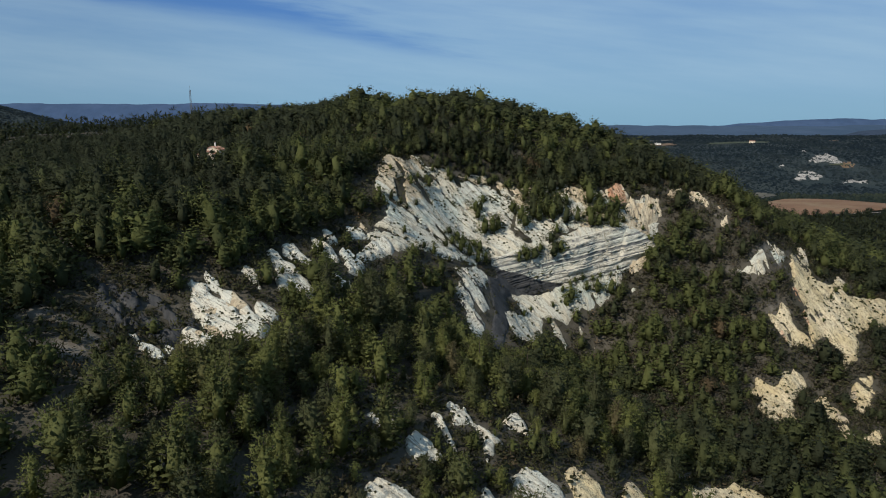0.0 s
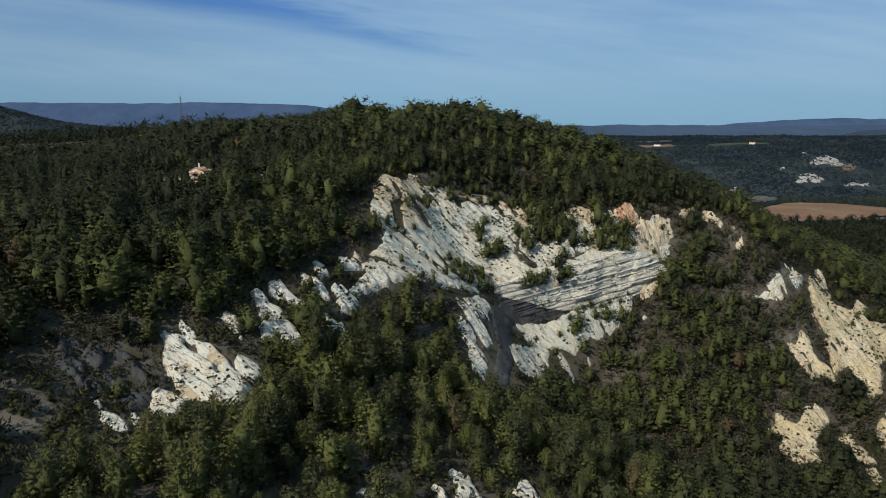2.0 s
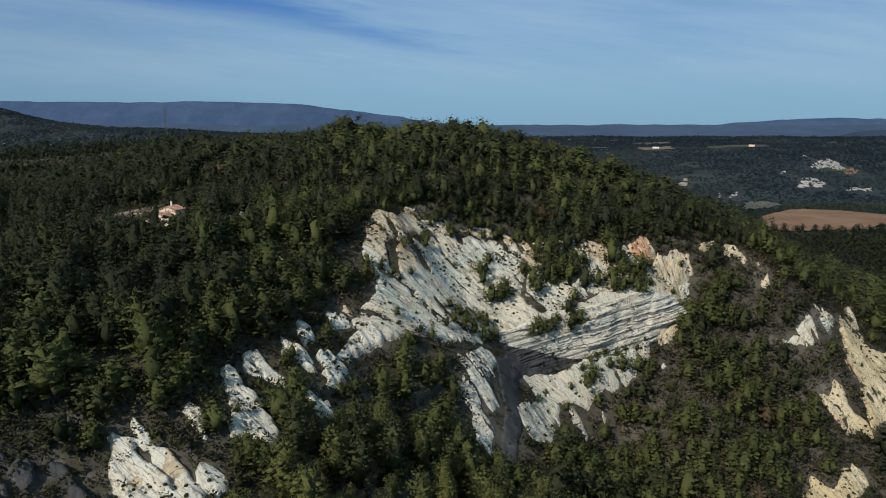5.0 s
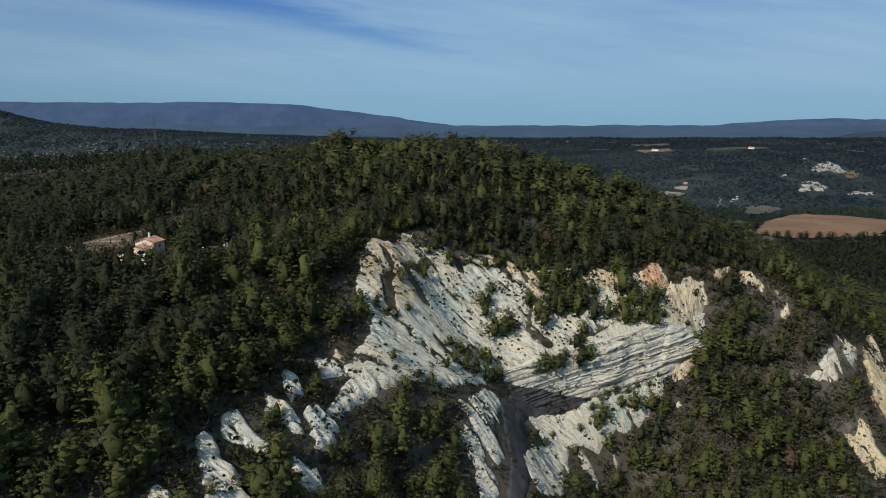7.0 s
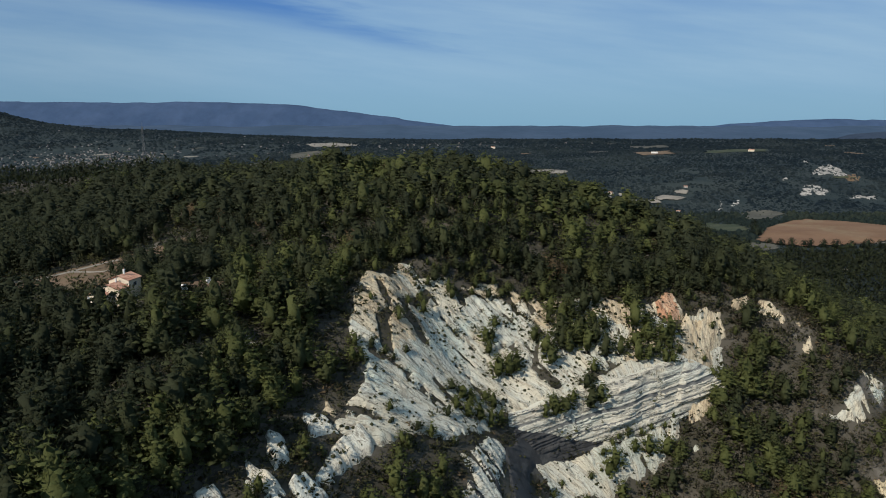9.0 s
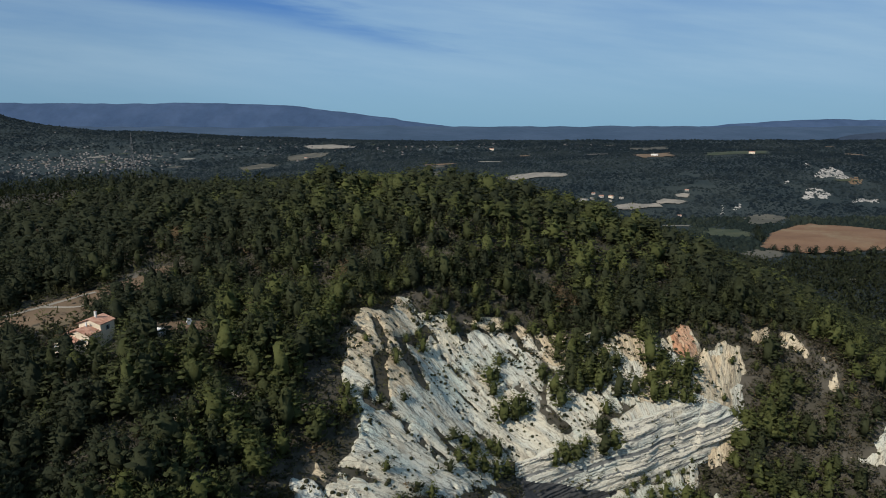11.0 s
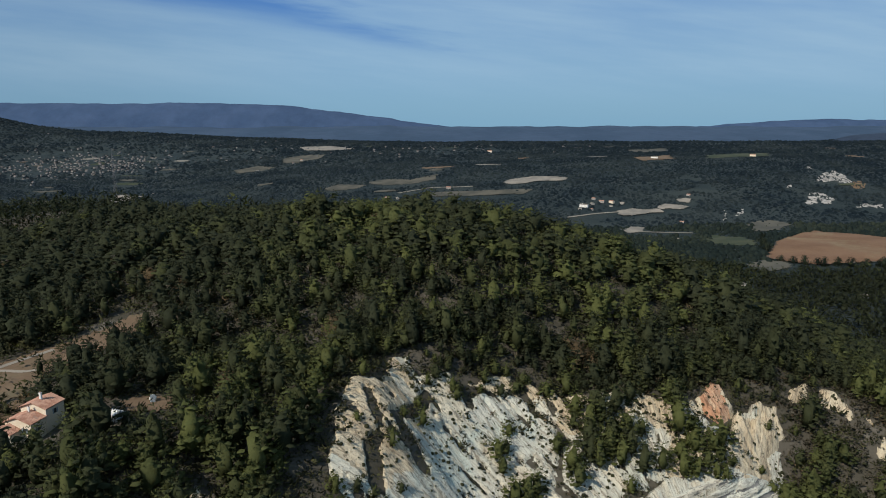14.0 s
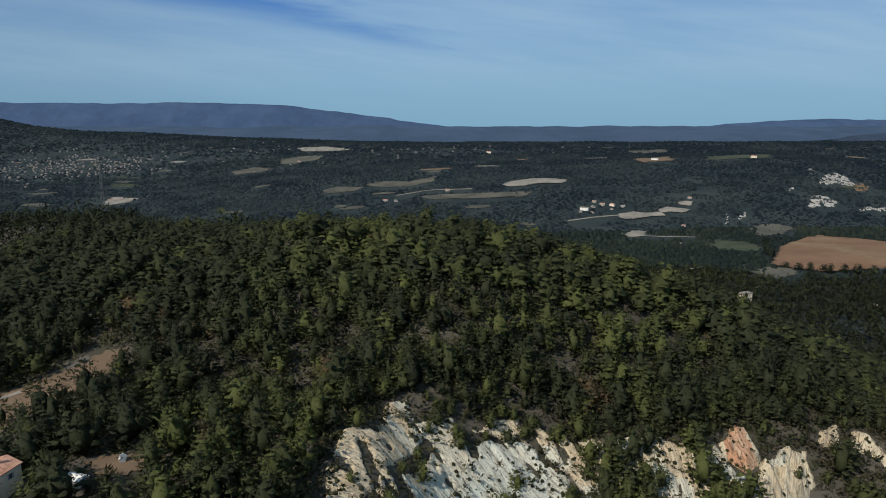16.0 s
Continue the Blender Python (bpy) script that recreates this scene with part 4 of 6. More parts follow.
def sight_cap(x, y, z, openings, down, reach):
    """Cap on tree height that keeps the open ground behind in the camera's view, from near the start of its path at
    height down.
    """
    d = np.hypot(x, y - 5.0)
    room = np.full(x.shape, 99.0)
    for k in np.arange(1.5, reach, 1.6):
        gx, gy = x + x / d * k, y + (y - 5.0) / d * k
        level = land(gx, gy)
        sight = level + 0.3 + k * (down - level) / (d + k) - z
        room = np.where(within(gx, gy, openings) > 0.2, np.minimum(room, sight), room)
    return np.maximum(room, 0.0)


gap = 5.3
jx, jy = np.meshgrid(np.arange(-330, 330, gap), np.arange(62, 500, gap))
jx = (jx + np.where((jy / gap).round() % 2 > 0, gap / 2, 0)).ravel()
jy = jy.ravel()
jx, jy = jx + rng.uniform(-2.3, 2.3, jx.size), jy + rng.uniform(-2.3, 2.3, jx.size)
THICKET = [(40, 190), (110, 180), (150, 200), (190, 250), (190, 285), (120, 275), (84, 262), (84, 246), (60, 236), (44, 226)]
SLOPE = [(38, 196), (108, 196), (122, 226), (128, 262), (112, 268), (88, 264), (84, 254), (60, 246), (46, 232)]
ex, ey = np.meshgrid(np.arange(36, 130, 4.3), np.arange(194, 270, 4.3))
ex, ey = ex.ravel() + rng.uniform(-1.6, 1.6, ex.size), ey.ravel() + rng.uniform(-1.6, 1.6, ey.size)
slim = inside(ex, ey, SLOPE) > 0
# thick growth along the top of the rocks
CREST = [(-40, 244), (-22, 262), (28, 276), (80, 279), (120, 276), (118, 268), (88, 267), (74, 266), (56, 265), (28, 262), (-10, 256), (-26, 248)]
cx, cy = np.meshgrid(np.arange(-40, 122, 4.2), np.arange(244, 280, 4.2))
cx, cy = cx.ravel() + rng.uniform(-1.6, 1.6, cx.size), cy.ravel() + rng.uniform(-1.6, 1.6, cy.size)
topped = inside(cx, cy, CREST) > 0
cx, cy = cx[topped], cy[topped]
# and round the white ribs
RIBWOOD = [(-96, 100), (-40, 104), (-24, 150), (-14, 196), (-24, 232), (-52, 214), (-84, 190), (-100, 150)]
wx, wy = np.meshgrid(np.arange(-100, -12, 4.1), np.arange(100, 234, 4.1))
wx, wy = wx.ravel() + rng.uniform(-1.7, 1.7, wx.size), wy.ravel() + rng.uniform(-1.7, 1.7, wy.size)
packed = inside(wx, wy, RIBWOOD) > 0
cx, cy = np.concatenate([cx, wx[packed]]), np.concatenate([cy, wy[packed]])
wide_apart = (inside(jx, jy, SLOPE) < 0) & (inside(jx, jy, CREST) < 0) & (inside(jx, jy, RIBWOOD) < 0)
small = np.concatenate([np.zeros(wide_apart.sum(), bool), np.ones(slim.sum(), bool), np.zeros(cx.size, bool)])
jx, jy = np.concatenate([jx[wide_apart], ex[slim], cx]), np.concatenate([jy[wide_apart], ey[slim], cy])
seen = np.abs(jx) < 0.78 * jy + 14
small = small[seen]
jx, jy = jx[seen], jy[seen]
stand = rng.random(jx.size) < cover(jx, jy)
jx, jy, small = jx[stand], jy[stand], small[stand]
# single trees and bushes that stand on the rock: x, y, size
FAN_TREES = [
    (15, 236, 0.8), (18, 237, 0.75), (20, 238, 0.55), (13, 241, 0.5), (14, 245, 0.4), (27, 231, 0.45), (30, 232, 0.55), (33, 233, 0.55), (35, 234, 0.45), (29, 232, 0.4), (40, 235, 0.7),
    (43, 236, 0.6), (39, 236, 0.5), (29, 244, 0.6), (30, 241, 0.6), (34, 247, 0.8), (36, 246, 0.8), (39, 248, 0.85), (41, 246, 0.8), (44, 248, 0.75), (46, 245, 0.65), (50, 245, 0.55),
    (32, 256, 0.6), (35, 252, 0.8), (40, 251, 0.85), (37, 257, 0.75), (42, 256, 0.8), (46, 258, 0.7), (34, 250, 0.7), (44, 252, 0.7), (27, 249, 0.4), (26, 247, 0.4), (12, 244, 0.5), (15, 249, 0.4),
    (42, 241, 0.5), (40, 237, 0.4), (31, 253, 0.5), (47, 251, 0.5), (38, 254, 0.7), (57, 256, 0.7), (56, 251, 0.85), (59, 248, 0.7), (66, 250, 0.7), (65, 247, 0.55), (63, 248, 0.65), (55, 258, 0.6), (60, 252, 0.55),
    (26, 261, 0.5), (20, 263, 0.5), (31, 262, 0.6), (50, 262, 0.5), (58, 261, 0.5), (13, 263, 0.5), (-2, 254, 0.5), (2, 253, 0.45), (-5, 241, 0.5), (-11, 228, 0.35), (-18, 242, 0.4), (10, 259, 0.4),
]
FACE_TREES = [
    (55, 244, 0.85), (58, 244, 0.75), (55, 247, 0.75), (58, 249, 0.6), (63, 244, 0.6), (65, 244, 0.5), (61, 246, 0.6), (68, 247, 0.4), (76, 249, 0.3), (81, 257, 0.3), (-9, 222, 0.35),
    (-14, 219, 0.4), (-12, 219, 0.3), (-6, 246, 0.45), (-4, 252, 0.4), (3, 252, 0.55), (1, 257, 0.45), (-9, 239, 0.35), (9, 256, 0.35), (14, 258, 0.5), (18, 261, 0.55), (16, 263, 0.5),
    (21, 263, 0.45), (-19, 213, 0.5), (-21, 216, 0.5), (-18, 229, 0.35), (-17, 218, 0.4), (2, 223, 0.5),
]
GULLY_TREES = [
    (5, 224, 0.6), (7, 225, 0.65), (11, 229, 0.55), (13, 228, 0.65), (15, 226, 0.6), (12, 223, 0.6), (9, 221, 0.65), (6, 219, 0.6), (3, 218, 0.5), (1, 214, 0.4), (-6, 204, 0.4),
    (-3, 205, 0.5), (-9, 198, 0.5), (-12, 203, 0.35), (48, 235, 0.5), (46, 233, 0.6), (43, 231, 0.6), (51, 236, 0.6), (55, 237, 0.5), (58, 238, 0.55),
]
FOOT_TREES = [
    (62, 239, 0.5), (65, 241, 0.45), (67, 238, 0.4), (52, 233, 0.8), (56, 233, 0.85), (61, 234, 0.8), (64, 233, 0.7), (46, 230, 0.8), (44, 228, 0.7), (47, 226, 0.75), (28, 221, 0.35),
    (31, 225, 0.25), (37, 223, 0.45), (39, 227, 0.35), (77, 243, 0.7), (81, 247, 0.8), (78, 247, 0.5), (75, 240, 0.6),
]
RIB_TREES = [
    (-28, 148, 0.6), (-31, 150, 0.5), (-32, 171, 0.5), (-33, 168, 0.45), (-27, 186, 0.35), (-24, 187, 0.3), (-32, 137, 0.75), (-30, 137, 0.7), (-47, 143, 0.4), (-47, 137, 0.3), (-36, 145, 0.3),
    (-55, 121, 0.5), (-71, 212, 0.8), (-80, 210, 0.72), (-67, 217, 0.85), (-76, 210, 0.6), (-73, 208, 0.85), (-84, 213, 0.6), (-86, 215, 0.6), (-90, 222, 0.35), (-92, 250, 0.5), (-84, 268, 0.45),
]
BLUFF_TREES = [
    (148, 245, 0.3), (152, 249, 0.3), (132, 233, 0.3), (151, 237, 0.2), (161, 238, 0.75), (161, 234, 0.7), (167, 258, 0.7), (159, 254, 0.6), (172, 259, 0.6), (137, 242, 0.2), (139, 233, 0.2),
    (126, 241, 0.6), (122, 238, 0.6), (122, 218, 0.3), (132, 205, 0.5), (131, 243, 0.2), (6, 113, 0.5), (13, 115, 0.4), (-1, 109, 0.4), (5, 113, 0.4), (10, 118, 0.2), (17, 117, 0.5),
    (-8, 112, 0.5), (-9, 109, 0.4), (1, 107, 0.45), (3, 104, 0.5), (-2, 101, 0.5), (8, 106, 0.4),
]
# a close double row along the top of the rocks
RIM_X, RIM_Y = [-28, -16, -8, 4, 15, 24, 32, 48, 58, 66, 74, 84, 92, 104, 118], [249, 258, 263, 262, 268, 267, 266, 265, 264, 269, 269, 268, 273, 275, 270]
RIM_TREES = [(x + rng.uniform(-1, 1), float(np.interp(x, RIM_X, RIM_Y)) + off + rng.uniform(-1, 1), rng.uniform(0.45, 0.8)) for off in (0.0, 3.2, 6.4) for x in np.arange(-28, 118, 2.9)]
RIM_TREES += [(x + rng.uniform(-1, 1), float(np.interp(x, RIM_X, RIM_Y)) - 3.4 + rng.uniform(-1.6, 1.2), rng.uniform(0.2, 0.48)) for x in np.arange(-28, 118, 2.3)]
FAN_TREES = [(x, y, 1.3 * g) for x, y, g in FAN_TREES]
groves = np.array(RIM_TREES + FAN_TREES + FACE_TREES + GULLY_TREES + FOOT_TREES + RIB_TREES + BLUFF_TREES)
jx, jy, small = np.concatenate([jx, groves[:, 0]]), np.concatenate([jy, groves[:, 1]]), np.concatenate([small, np.zeros(len(groves), bool)])
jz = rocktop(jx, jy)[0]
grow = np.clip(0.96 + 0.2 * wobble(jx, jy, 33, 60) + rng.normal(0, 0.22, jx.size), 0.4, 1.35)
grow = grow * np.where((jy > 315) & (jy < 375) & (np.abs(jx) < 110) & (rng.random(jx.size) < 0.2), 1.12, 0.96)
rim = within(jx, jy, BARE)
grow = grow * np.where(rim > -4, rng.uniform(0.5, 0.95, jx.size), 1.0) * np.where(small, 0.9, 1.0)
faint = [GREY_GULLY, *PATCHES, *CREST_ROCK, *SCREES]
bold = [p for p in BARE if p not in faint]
# trees kept low to fit the camera's view of rock and clearings
room = np.min([sight_cap(jx, jy, jz, RIBS_FOOT + RIBS_LOW, 155.0, 15.0), sight_cap(jx, jy, jz, bold, 155.0, 9.0), sight_cap(jx, jy, jz, CREST_ROCK + SCREES, 165.0, 4.0), sight_cap(jx, jy, jz, [YARD, TRACK, LAWN], 215.0, 12.0)], axis=0)
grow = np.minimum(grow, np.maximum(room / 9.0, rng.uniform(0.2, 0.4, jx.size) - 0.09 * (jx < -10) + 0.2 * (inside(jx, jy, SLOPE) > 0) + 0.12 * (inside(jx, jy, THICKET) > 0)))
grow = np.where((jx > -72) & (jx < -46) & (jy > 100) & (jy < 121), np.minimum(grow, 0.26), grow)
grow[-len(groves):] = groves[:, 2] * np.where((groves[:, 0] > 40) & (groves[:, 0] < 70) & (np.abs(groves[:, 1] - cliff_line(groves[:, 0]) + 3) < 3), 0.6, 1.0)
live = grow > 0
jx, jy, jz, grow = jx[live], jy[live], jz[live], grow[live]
# light yellow-green pines on the spur and the summit, darker oaks and pines on the shoulders
sunny = np.exp(-((jx + 5) ** 2 / 3200 + (jy - 150) ** 2 / 4200)) + 0.85 * np.exp(-((jx + 20) ** 2 / 9000 + (jy - 335) ** 2 / 3200)) + 0.6 * np.exp(-((jx - 170) ** 2 / 3000 + (jy - 330) ** 2 / 5000))
hue = np.clip(0.26 + 0.42 * sunny + 0.30 * wobble(jx, jy, 30, 70, 2) + rng.normal(0, 0.2, jx.size), 0, 0.93)
# west slope's trees darkened further, painting in the shade of that side
hue = np.clip(hue - 0.3 * step(-jx, 25, 90) * step(jy, 130, 170) - 0.08 * step(jy, 270, 300) + 0.06 + 0.2 * step(150 - jy, 0, 30) + 0.25 * (inside(jx, jy, SLOPE) > -4), 0, 0.93)
hue[-len(FAN_TREES) - len(FACE_TREES) - len(GULLY_TREES) - len(FOOT_TREES) - len(RIB_TREES) - len(BLUFF_TREES):] += 0.3
hue = np.where(rng.random(jx.size) < 0.006, 0.98, np.minimum(hue, 0.93))

# the nearest spur's trees, one by one
single = (jx > -52) & (jx < 48) & (jy < 165)
order = np.flatnonzero(single)[:300]
single[:] = False
single[order] = True
order = np.flatnonzero(single)
protos = []
for k, (tr, cr) in enumerate(NEAR):
    base = new("pine_tree")
    base.empty_display_size = 0.3
    tagged(base, "dense green pine on the rocky slope", "tree", "pines on the spur")
    part("trunk", tr, BARK, base)
    part("crown", cr, LEAF_OBJ, base, "green needle crown")
    protos.append(base)
used = set()
for i in order:
    k = int(rng.integers(0, 8))
    m = pose(jx[i], jy[i], jz[i], rng.uniform(-4, 4), rng.uniform(-4, 4), rng.uniform(0, 360)) @ Matrix.Scale(float(grow[i]), 4)
    if k not in used:
        used.add(k)
        protos[k].matrix_basis = m
    else:
        t = copy_thing(protos[k], m)
        t.matrix_basis = m


def mass(name, kinds, x, y, z, size, hues, mat, label, category, squash=None):
    """Many trees joined into one object."""
    vs, fs, ts, ps, n = [], [], [], [], 0
    for i in range(len(x)):
        v, f, *puff = kinds[i % len(kinds)]
        a = rng.uniform(0, 6.283)
        c, s = np.cos(a) * size[i], np.sin(a) * size[i]
        tall = size[i] * rng.uniform(0.85, 1.15)
        w = np.stack([v[:, 0] * c - v[:, 1] * s + x[i], v[:, 0] * s + v[:, 1] * c + y[i], v[:, 2] * tall + z[i]], 1)
        vs.append(w.astype(np.float32))
        fs.append(f + n)
        ts.append(np.full(len(v), hues[i], np.float32))
        if puff:
            ca, sa, p = np.cos(a), np.sin(a), puff[0]
            ps.append(np.stack([p[:, 0] * ca - p[:, 1] * sa, p[:, 0] * sa + p[:, 1] * ca, p[:, 2]], 1).astype(np.float32))
        n += len(v)
    ob = structure(name, np.concatenate(vs), np.concatenate(fs), mat, label, category, False, np.concatenate(ts), "stuff")
    if ps:
        ob.data.attributes.new("puff", "FLOAT_VECTOR", "POINT").data.foreach_set("vector", np.concatenate(ps).ravel())
    return ob


rest = ~single
back = rest & (jy > 392 + 20 * wobble(jx, jy, 40, 2))
front = rest & ~back
close = front & (jy < 295)
upper = front & ~close
mass("pine_forest", FINE, jx[close], jy[close], jz[close], grow[close], hue[close], LEAF_MASS, "dense dark green pine forest on the slopes", "forest")
mass("pine_forest_summit", MID, jx[upper], jy[upper], jz[upper], grow[upper], hue[upper], LEAF_MASS, "dense green pine forest on the hilltop", "forest")
mass("pine_forest_behind", BACK, jx[back], jy[back], jz[back], grow[back], hue[back], LEAF_MASS, "pine forest on the hill's far side", "forest")
bole = np.array([(0.2, 0, -0.6), (-0.1, 0.17, -0.6), (-0.1, -0.17, -0.6), (0.1, 0, 4.6)], float)
mass("pine_trunks", [(bole, np.array([(0, 1, 3), (1, 2, 3), (2, 0, 3)], dtype=np.int32))], jx[front], jy[front], jz[front], grow[front], hue[front], BARK, "bare trunks within the pine forest", "forest")

# the wooded foot of the hill under the way
LOW = [crown(11, 5, rng.uniform(6.5, 9.0), rng.uniform(3.2, 4.4), 0.55, rng, 0.0, 0.16, rng.uniform(0.3, 0.5), 0.9, 0, 0.95) for k in range(8)]
fx, fy = np.meshgrid(np.arange(-150, 150, 5.2), np.arange(-80, 76, 5.2))
fx, fy = fx.ravel() + rng.uniform(-2.2, 2.2, fx.size), fy.ravel() + rng.uniform(-2.2, 2.2, fx.size)
below = (fy < 62) | (np.abs(fx) > 0.78 * fy + 14)
fx, fy = fx[below], fy[below]
mass("pine_forest_foot", LOW, fx, fy, land(fx, fy), rng.uniform(0.7, 1.15, fx.size), rng.uniform(0.2, 0.7, fx.size), LEAF_MASS, "pine forest at the foot of the hill", "forest")

# shrubs on the rock
BUSH = [crown(3, 5, rng.uniform(0.8, 1.2), rng.uniform(0.9, 1.5), 0.36, rng, 0, 0.3, 0.5, 0.9) for k in range(8)]
DOT = []
for k in range(8):
    knob = DOME_V * rng.uniform(0.75, 1.25, (11, 1)) * [1, 1, 0.8]
    DOT.append((0.5 * knob + [0, 0, 0.12], DOME_F.astype(np.int32), knob / np.linalg.norm(knob, axis=1)[:, None]))
bx, by = rng.uniform(-70, 195, 150000), rng.uniform(85, 285, 150000)
best = within(bx, by, BARE)
bx, by, best = bx[best > -4], by[best > -4], best[best > -4]
bz, bout = rocktop(bx, by)
patchy = step(wobble(bx, by, 6, 90), -0.2, 0.5)
steep = np.where(within(bx, by, [BEDTOP, WASH, FOOT_WHITE]) > 0, 0.3, 1.0) * np.where(np.abs(by - cliff_line(bx)) < 2.5, 0.2, 1.0)
keep = (rng.random(bx.size) < (0.05 + 0.17 * patchy) * steep) & (bout > 0.1)
mass("rock_shrubs", DOT, bx[keep], by[keep], bz[keep], np.where(by[keep] < 170, 0.7, 1.0) * (0.35 + 0.75 * rng.random(keep.sum()) ** 2), 0.5 * rng.random(keep.sum()), SHRUB, "small dark shrubs dotted over the rock", "shrubs")
thick = 0.004 + (0.03 + 0.035 * (bx < 8)) * step(by, 238, 254) * (np.abs(bx - 25) < 50) + 0.02 * step(-bx, 4, 16) * (by > 205) + 0.05 * (within(bx, by, [GREY_GULLY]) > -3) + 0.012 * (bx < -20)
keep = (rng.random(bx.size) < thick * (0.3 + 1.4 * patchy) * steep) & (bout > -0.2)
mass("rock_bushes", BUSH, bx[keep], by[keep], bz[keep], rng.uniform(0.7, 1.7, keep.sum()), rng.random(keep.sum()), SHRUB, "dark green and brown bushes on the bare rock", "shrubs")
keep = (rng.random(bx.size) < 0.2) & (bout <= 0.1)
mass("gully_shrubs", BUSH, bx[keep], by[keep], bz[keep], rng.uniform(0.4, 1.2, keep.sum()), rng.random(keep.sum()), SHRUB, "dark shrubs between the rocks", "shrubs")
# undergrowth of the forest, grey and half bare on the sunny slope below the cliffs
bx, by = rng.uniform(-170, 200, 19000), rng.uniform(90, 330, 19000)
keep = (np.abs(bx) < 0.75 * by + 10) & (within(bx, by, BARE + [YARD]) < -0.6) & ((inside(bx, by, TRACK) < 0) | (rng.random(bx.size) < 0.12)) & (np.hypot(bx - HOUSE[0], by - HOUSE[1]) > 9)
bx, by = bx[keep], by[keep]
mass("undergrowth", BUSH, bx, by, rocktop(bx, by)[0], rng.uniform(0.9, 2.2, bx.size), rng.random(bx.size), SHRUB, "low dark bushes below the pines", "shrubs")
bx, by = rng.uniform(36, 195, 13000), rng.uniform(180, 285, 13000)
keep = (inside(bx, by, THICKET) > 0) & (within(bx, by, BARE) < -0.4)
bx, by = bx[keep], by[keep]
mass("grey_scrub", BUSH, bx, by, land(bx, by), rng.uniform(0.5, 1.6, bx.size), np.clip(0.5 + 0.4 * wobble(bx, by, 14, 92) + rng.normal(0, 0.2, bx.size), 0, 0.93), SCRUB, "grey-brown half-bare scrub on the slope", "shrubs")

# ---- woods across the valley ----
DOME = []
for k in range(6):
    ring = np.arange(5) * 2 * np.pi / 5
    lo = np.stack([np.cos(ring), np.sin(ring), np.zeros(5)], 1) * rng.uniform(0.8, 1.1, (5, 1))
    mi = np.stack([np.cos(ring + 0.6) * 0.85, np.sin(ring + 0.6) * 0.85, np.full(5, 0.75)], 1) * rng.uniform(0.75, 1.15, (5, 1))
    v = np.concatenate([lo, mi * [1, 1, 1.15], [[rng.uniform(-0.3, 0.3), rng.uniform(-0.3, 0.3), 1.5]]]) * [1, 1, rng.uniform(0.8, 1.25)]
    f = [(j, (j + 1) % 5, 5 + j) for j in range(5)] + [((j + 1) % 5, 5 + (j + 1) % 5, 5 + j) for j in range(5)] + [(5 + j, 5 + (j + 1) % 5, 10) for j in range(5)]
    DOME.append((v, np.array(f, dtype=np.int32)))

TUFT = []
for k in range(9):
    ring = np.arange(5) * 2 * np.pi / 5 + rng.uniform(0, 6)
    v = np.concatenate([np.stack([np.cos(ring), np.sin(ring), np.zeros(5)], 1) * rng.uniform(0.9, 1.4, (5, 1)), [[rng.uniform(-0.5, 0.5), rng.uniform(-0.5, 0.5), rng.uniform(0.55, 0.95)]]])
    TUFT.append((v, np.array([(j, (j + 1) % 5, 5) for j in range(5)], dtype=np.int32)))

# open ground in the valley
OPEN, MEADOWS = [], []
CRAGGY = [[(751, 1372), (807, 1448), (852, 1481), (839, 1428), (824, 1373), (792, 1329), (787, 1371), (752, 1354)], [(802, 1351), (838, 1378), (834, 1344), (809, 1313), (790, 1315)],
          [(647, 1225), (687, 1286), (715, 1294), (714, 1248), (689, 1213), (671, 1225), (649, 1209)], [(457, 1117), (499, 1205), (498, 1192), (466, 1116)], [(498, 1165), (525, 1203), (542, 1215), (523, 1180), (500, 1157)],
          [(709, 1189), (739, 1221), (757, 1215), (778, 1208), (764, 1188), (739, 1198)], [(656, 1318), (685, 1344), (698, 1340), (670, 1317)], [(802, 1497), (827, 1528), (807, 1480), (788, 1463)]]
HAMLETS = [(-980, 2150, 260), (-1250, 2300, 260), (-1100, 2450, 300), (-700, 2350, 200), (305, 1255, 48), (-675, 1580, 60), (-70, 1350, 40), (100, 2150, 160)]


def tract(name, poly, mat, label, lift=0.5, cell=8.0):
    """A field or clearing draped on the land."""
    OPEN.append(poly)
    if mat in (GRASSY, VINE):
        MEADOWS.append(poly)
    px, py = [p[0] for p in poly], [p[1] for p in poly]
    x, y, f = grid(np.arange(min(px) - cell, max(px) + cell, cell), np.arange(min(py) - cell, max(py) + cell, cell))
    d = inside(x, y, poly) + 0.5 * cell * wobble(x, y, cell * 3, len(px))
    f = f[(d[f] > 0).sum(1) >= 2]
    keep, back = np.unique(f, return_inverse=True)
    return structure(name, np.stack([x, y, land(x, y) + lift], 1)[keep], back.reshape(f.shape), mat, label, "field")


tract("red_field", [(395, 847), (442, 922), (486, 960), (546, 1019), (556, 975), (580, 940), (620, 900), (600, 850), (540, 800), (478, 774), (441, 774), (402, 766), (379, 780), (370, 795), (369, 806)], FIELD, "bare reddish ploughed field", 1.5, 4.0)
tract("terrace_low", [(318, 1205), (347, 1218), (367, 1205), (389, 1211), (391, 1190), (364, 1187), (336, 1175), (313, 1178)], PALE, "pale bare earth terrace", 1.5, 3.0)
tract("terrace_mid", [(393, 1226), (410, 1239), (434, 1230), (443, 1219), (425, 1204), (409, 1210), (393, 1210)], PALE, "pale bare earth terrace", 1.5, 3.0)
tract("terrace_high", [(442, 1269), (459, 1276), (466, 1267), (452, 1242), (440, 1254)], PALE, "small pale earth terrace", 1.5, 3.0)
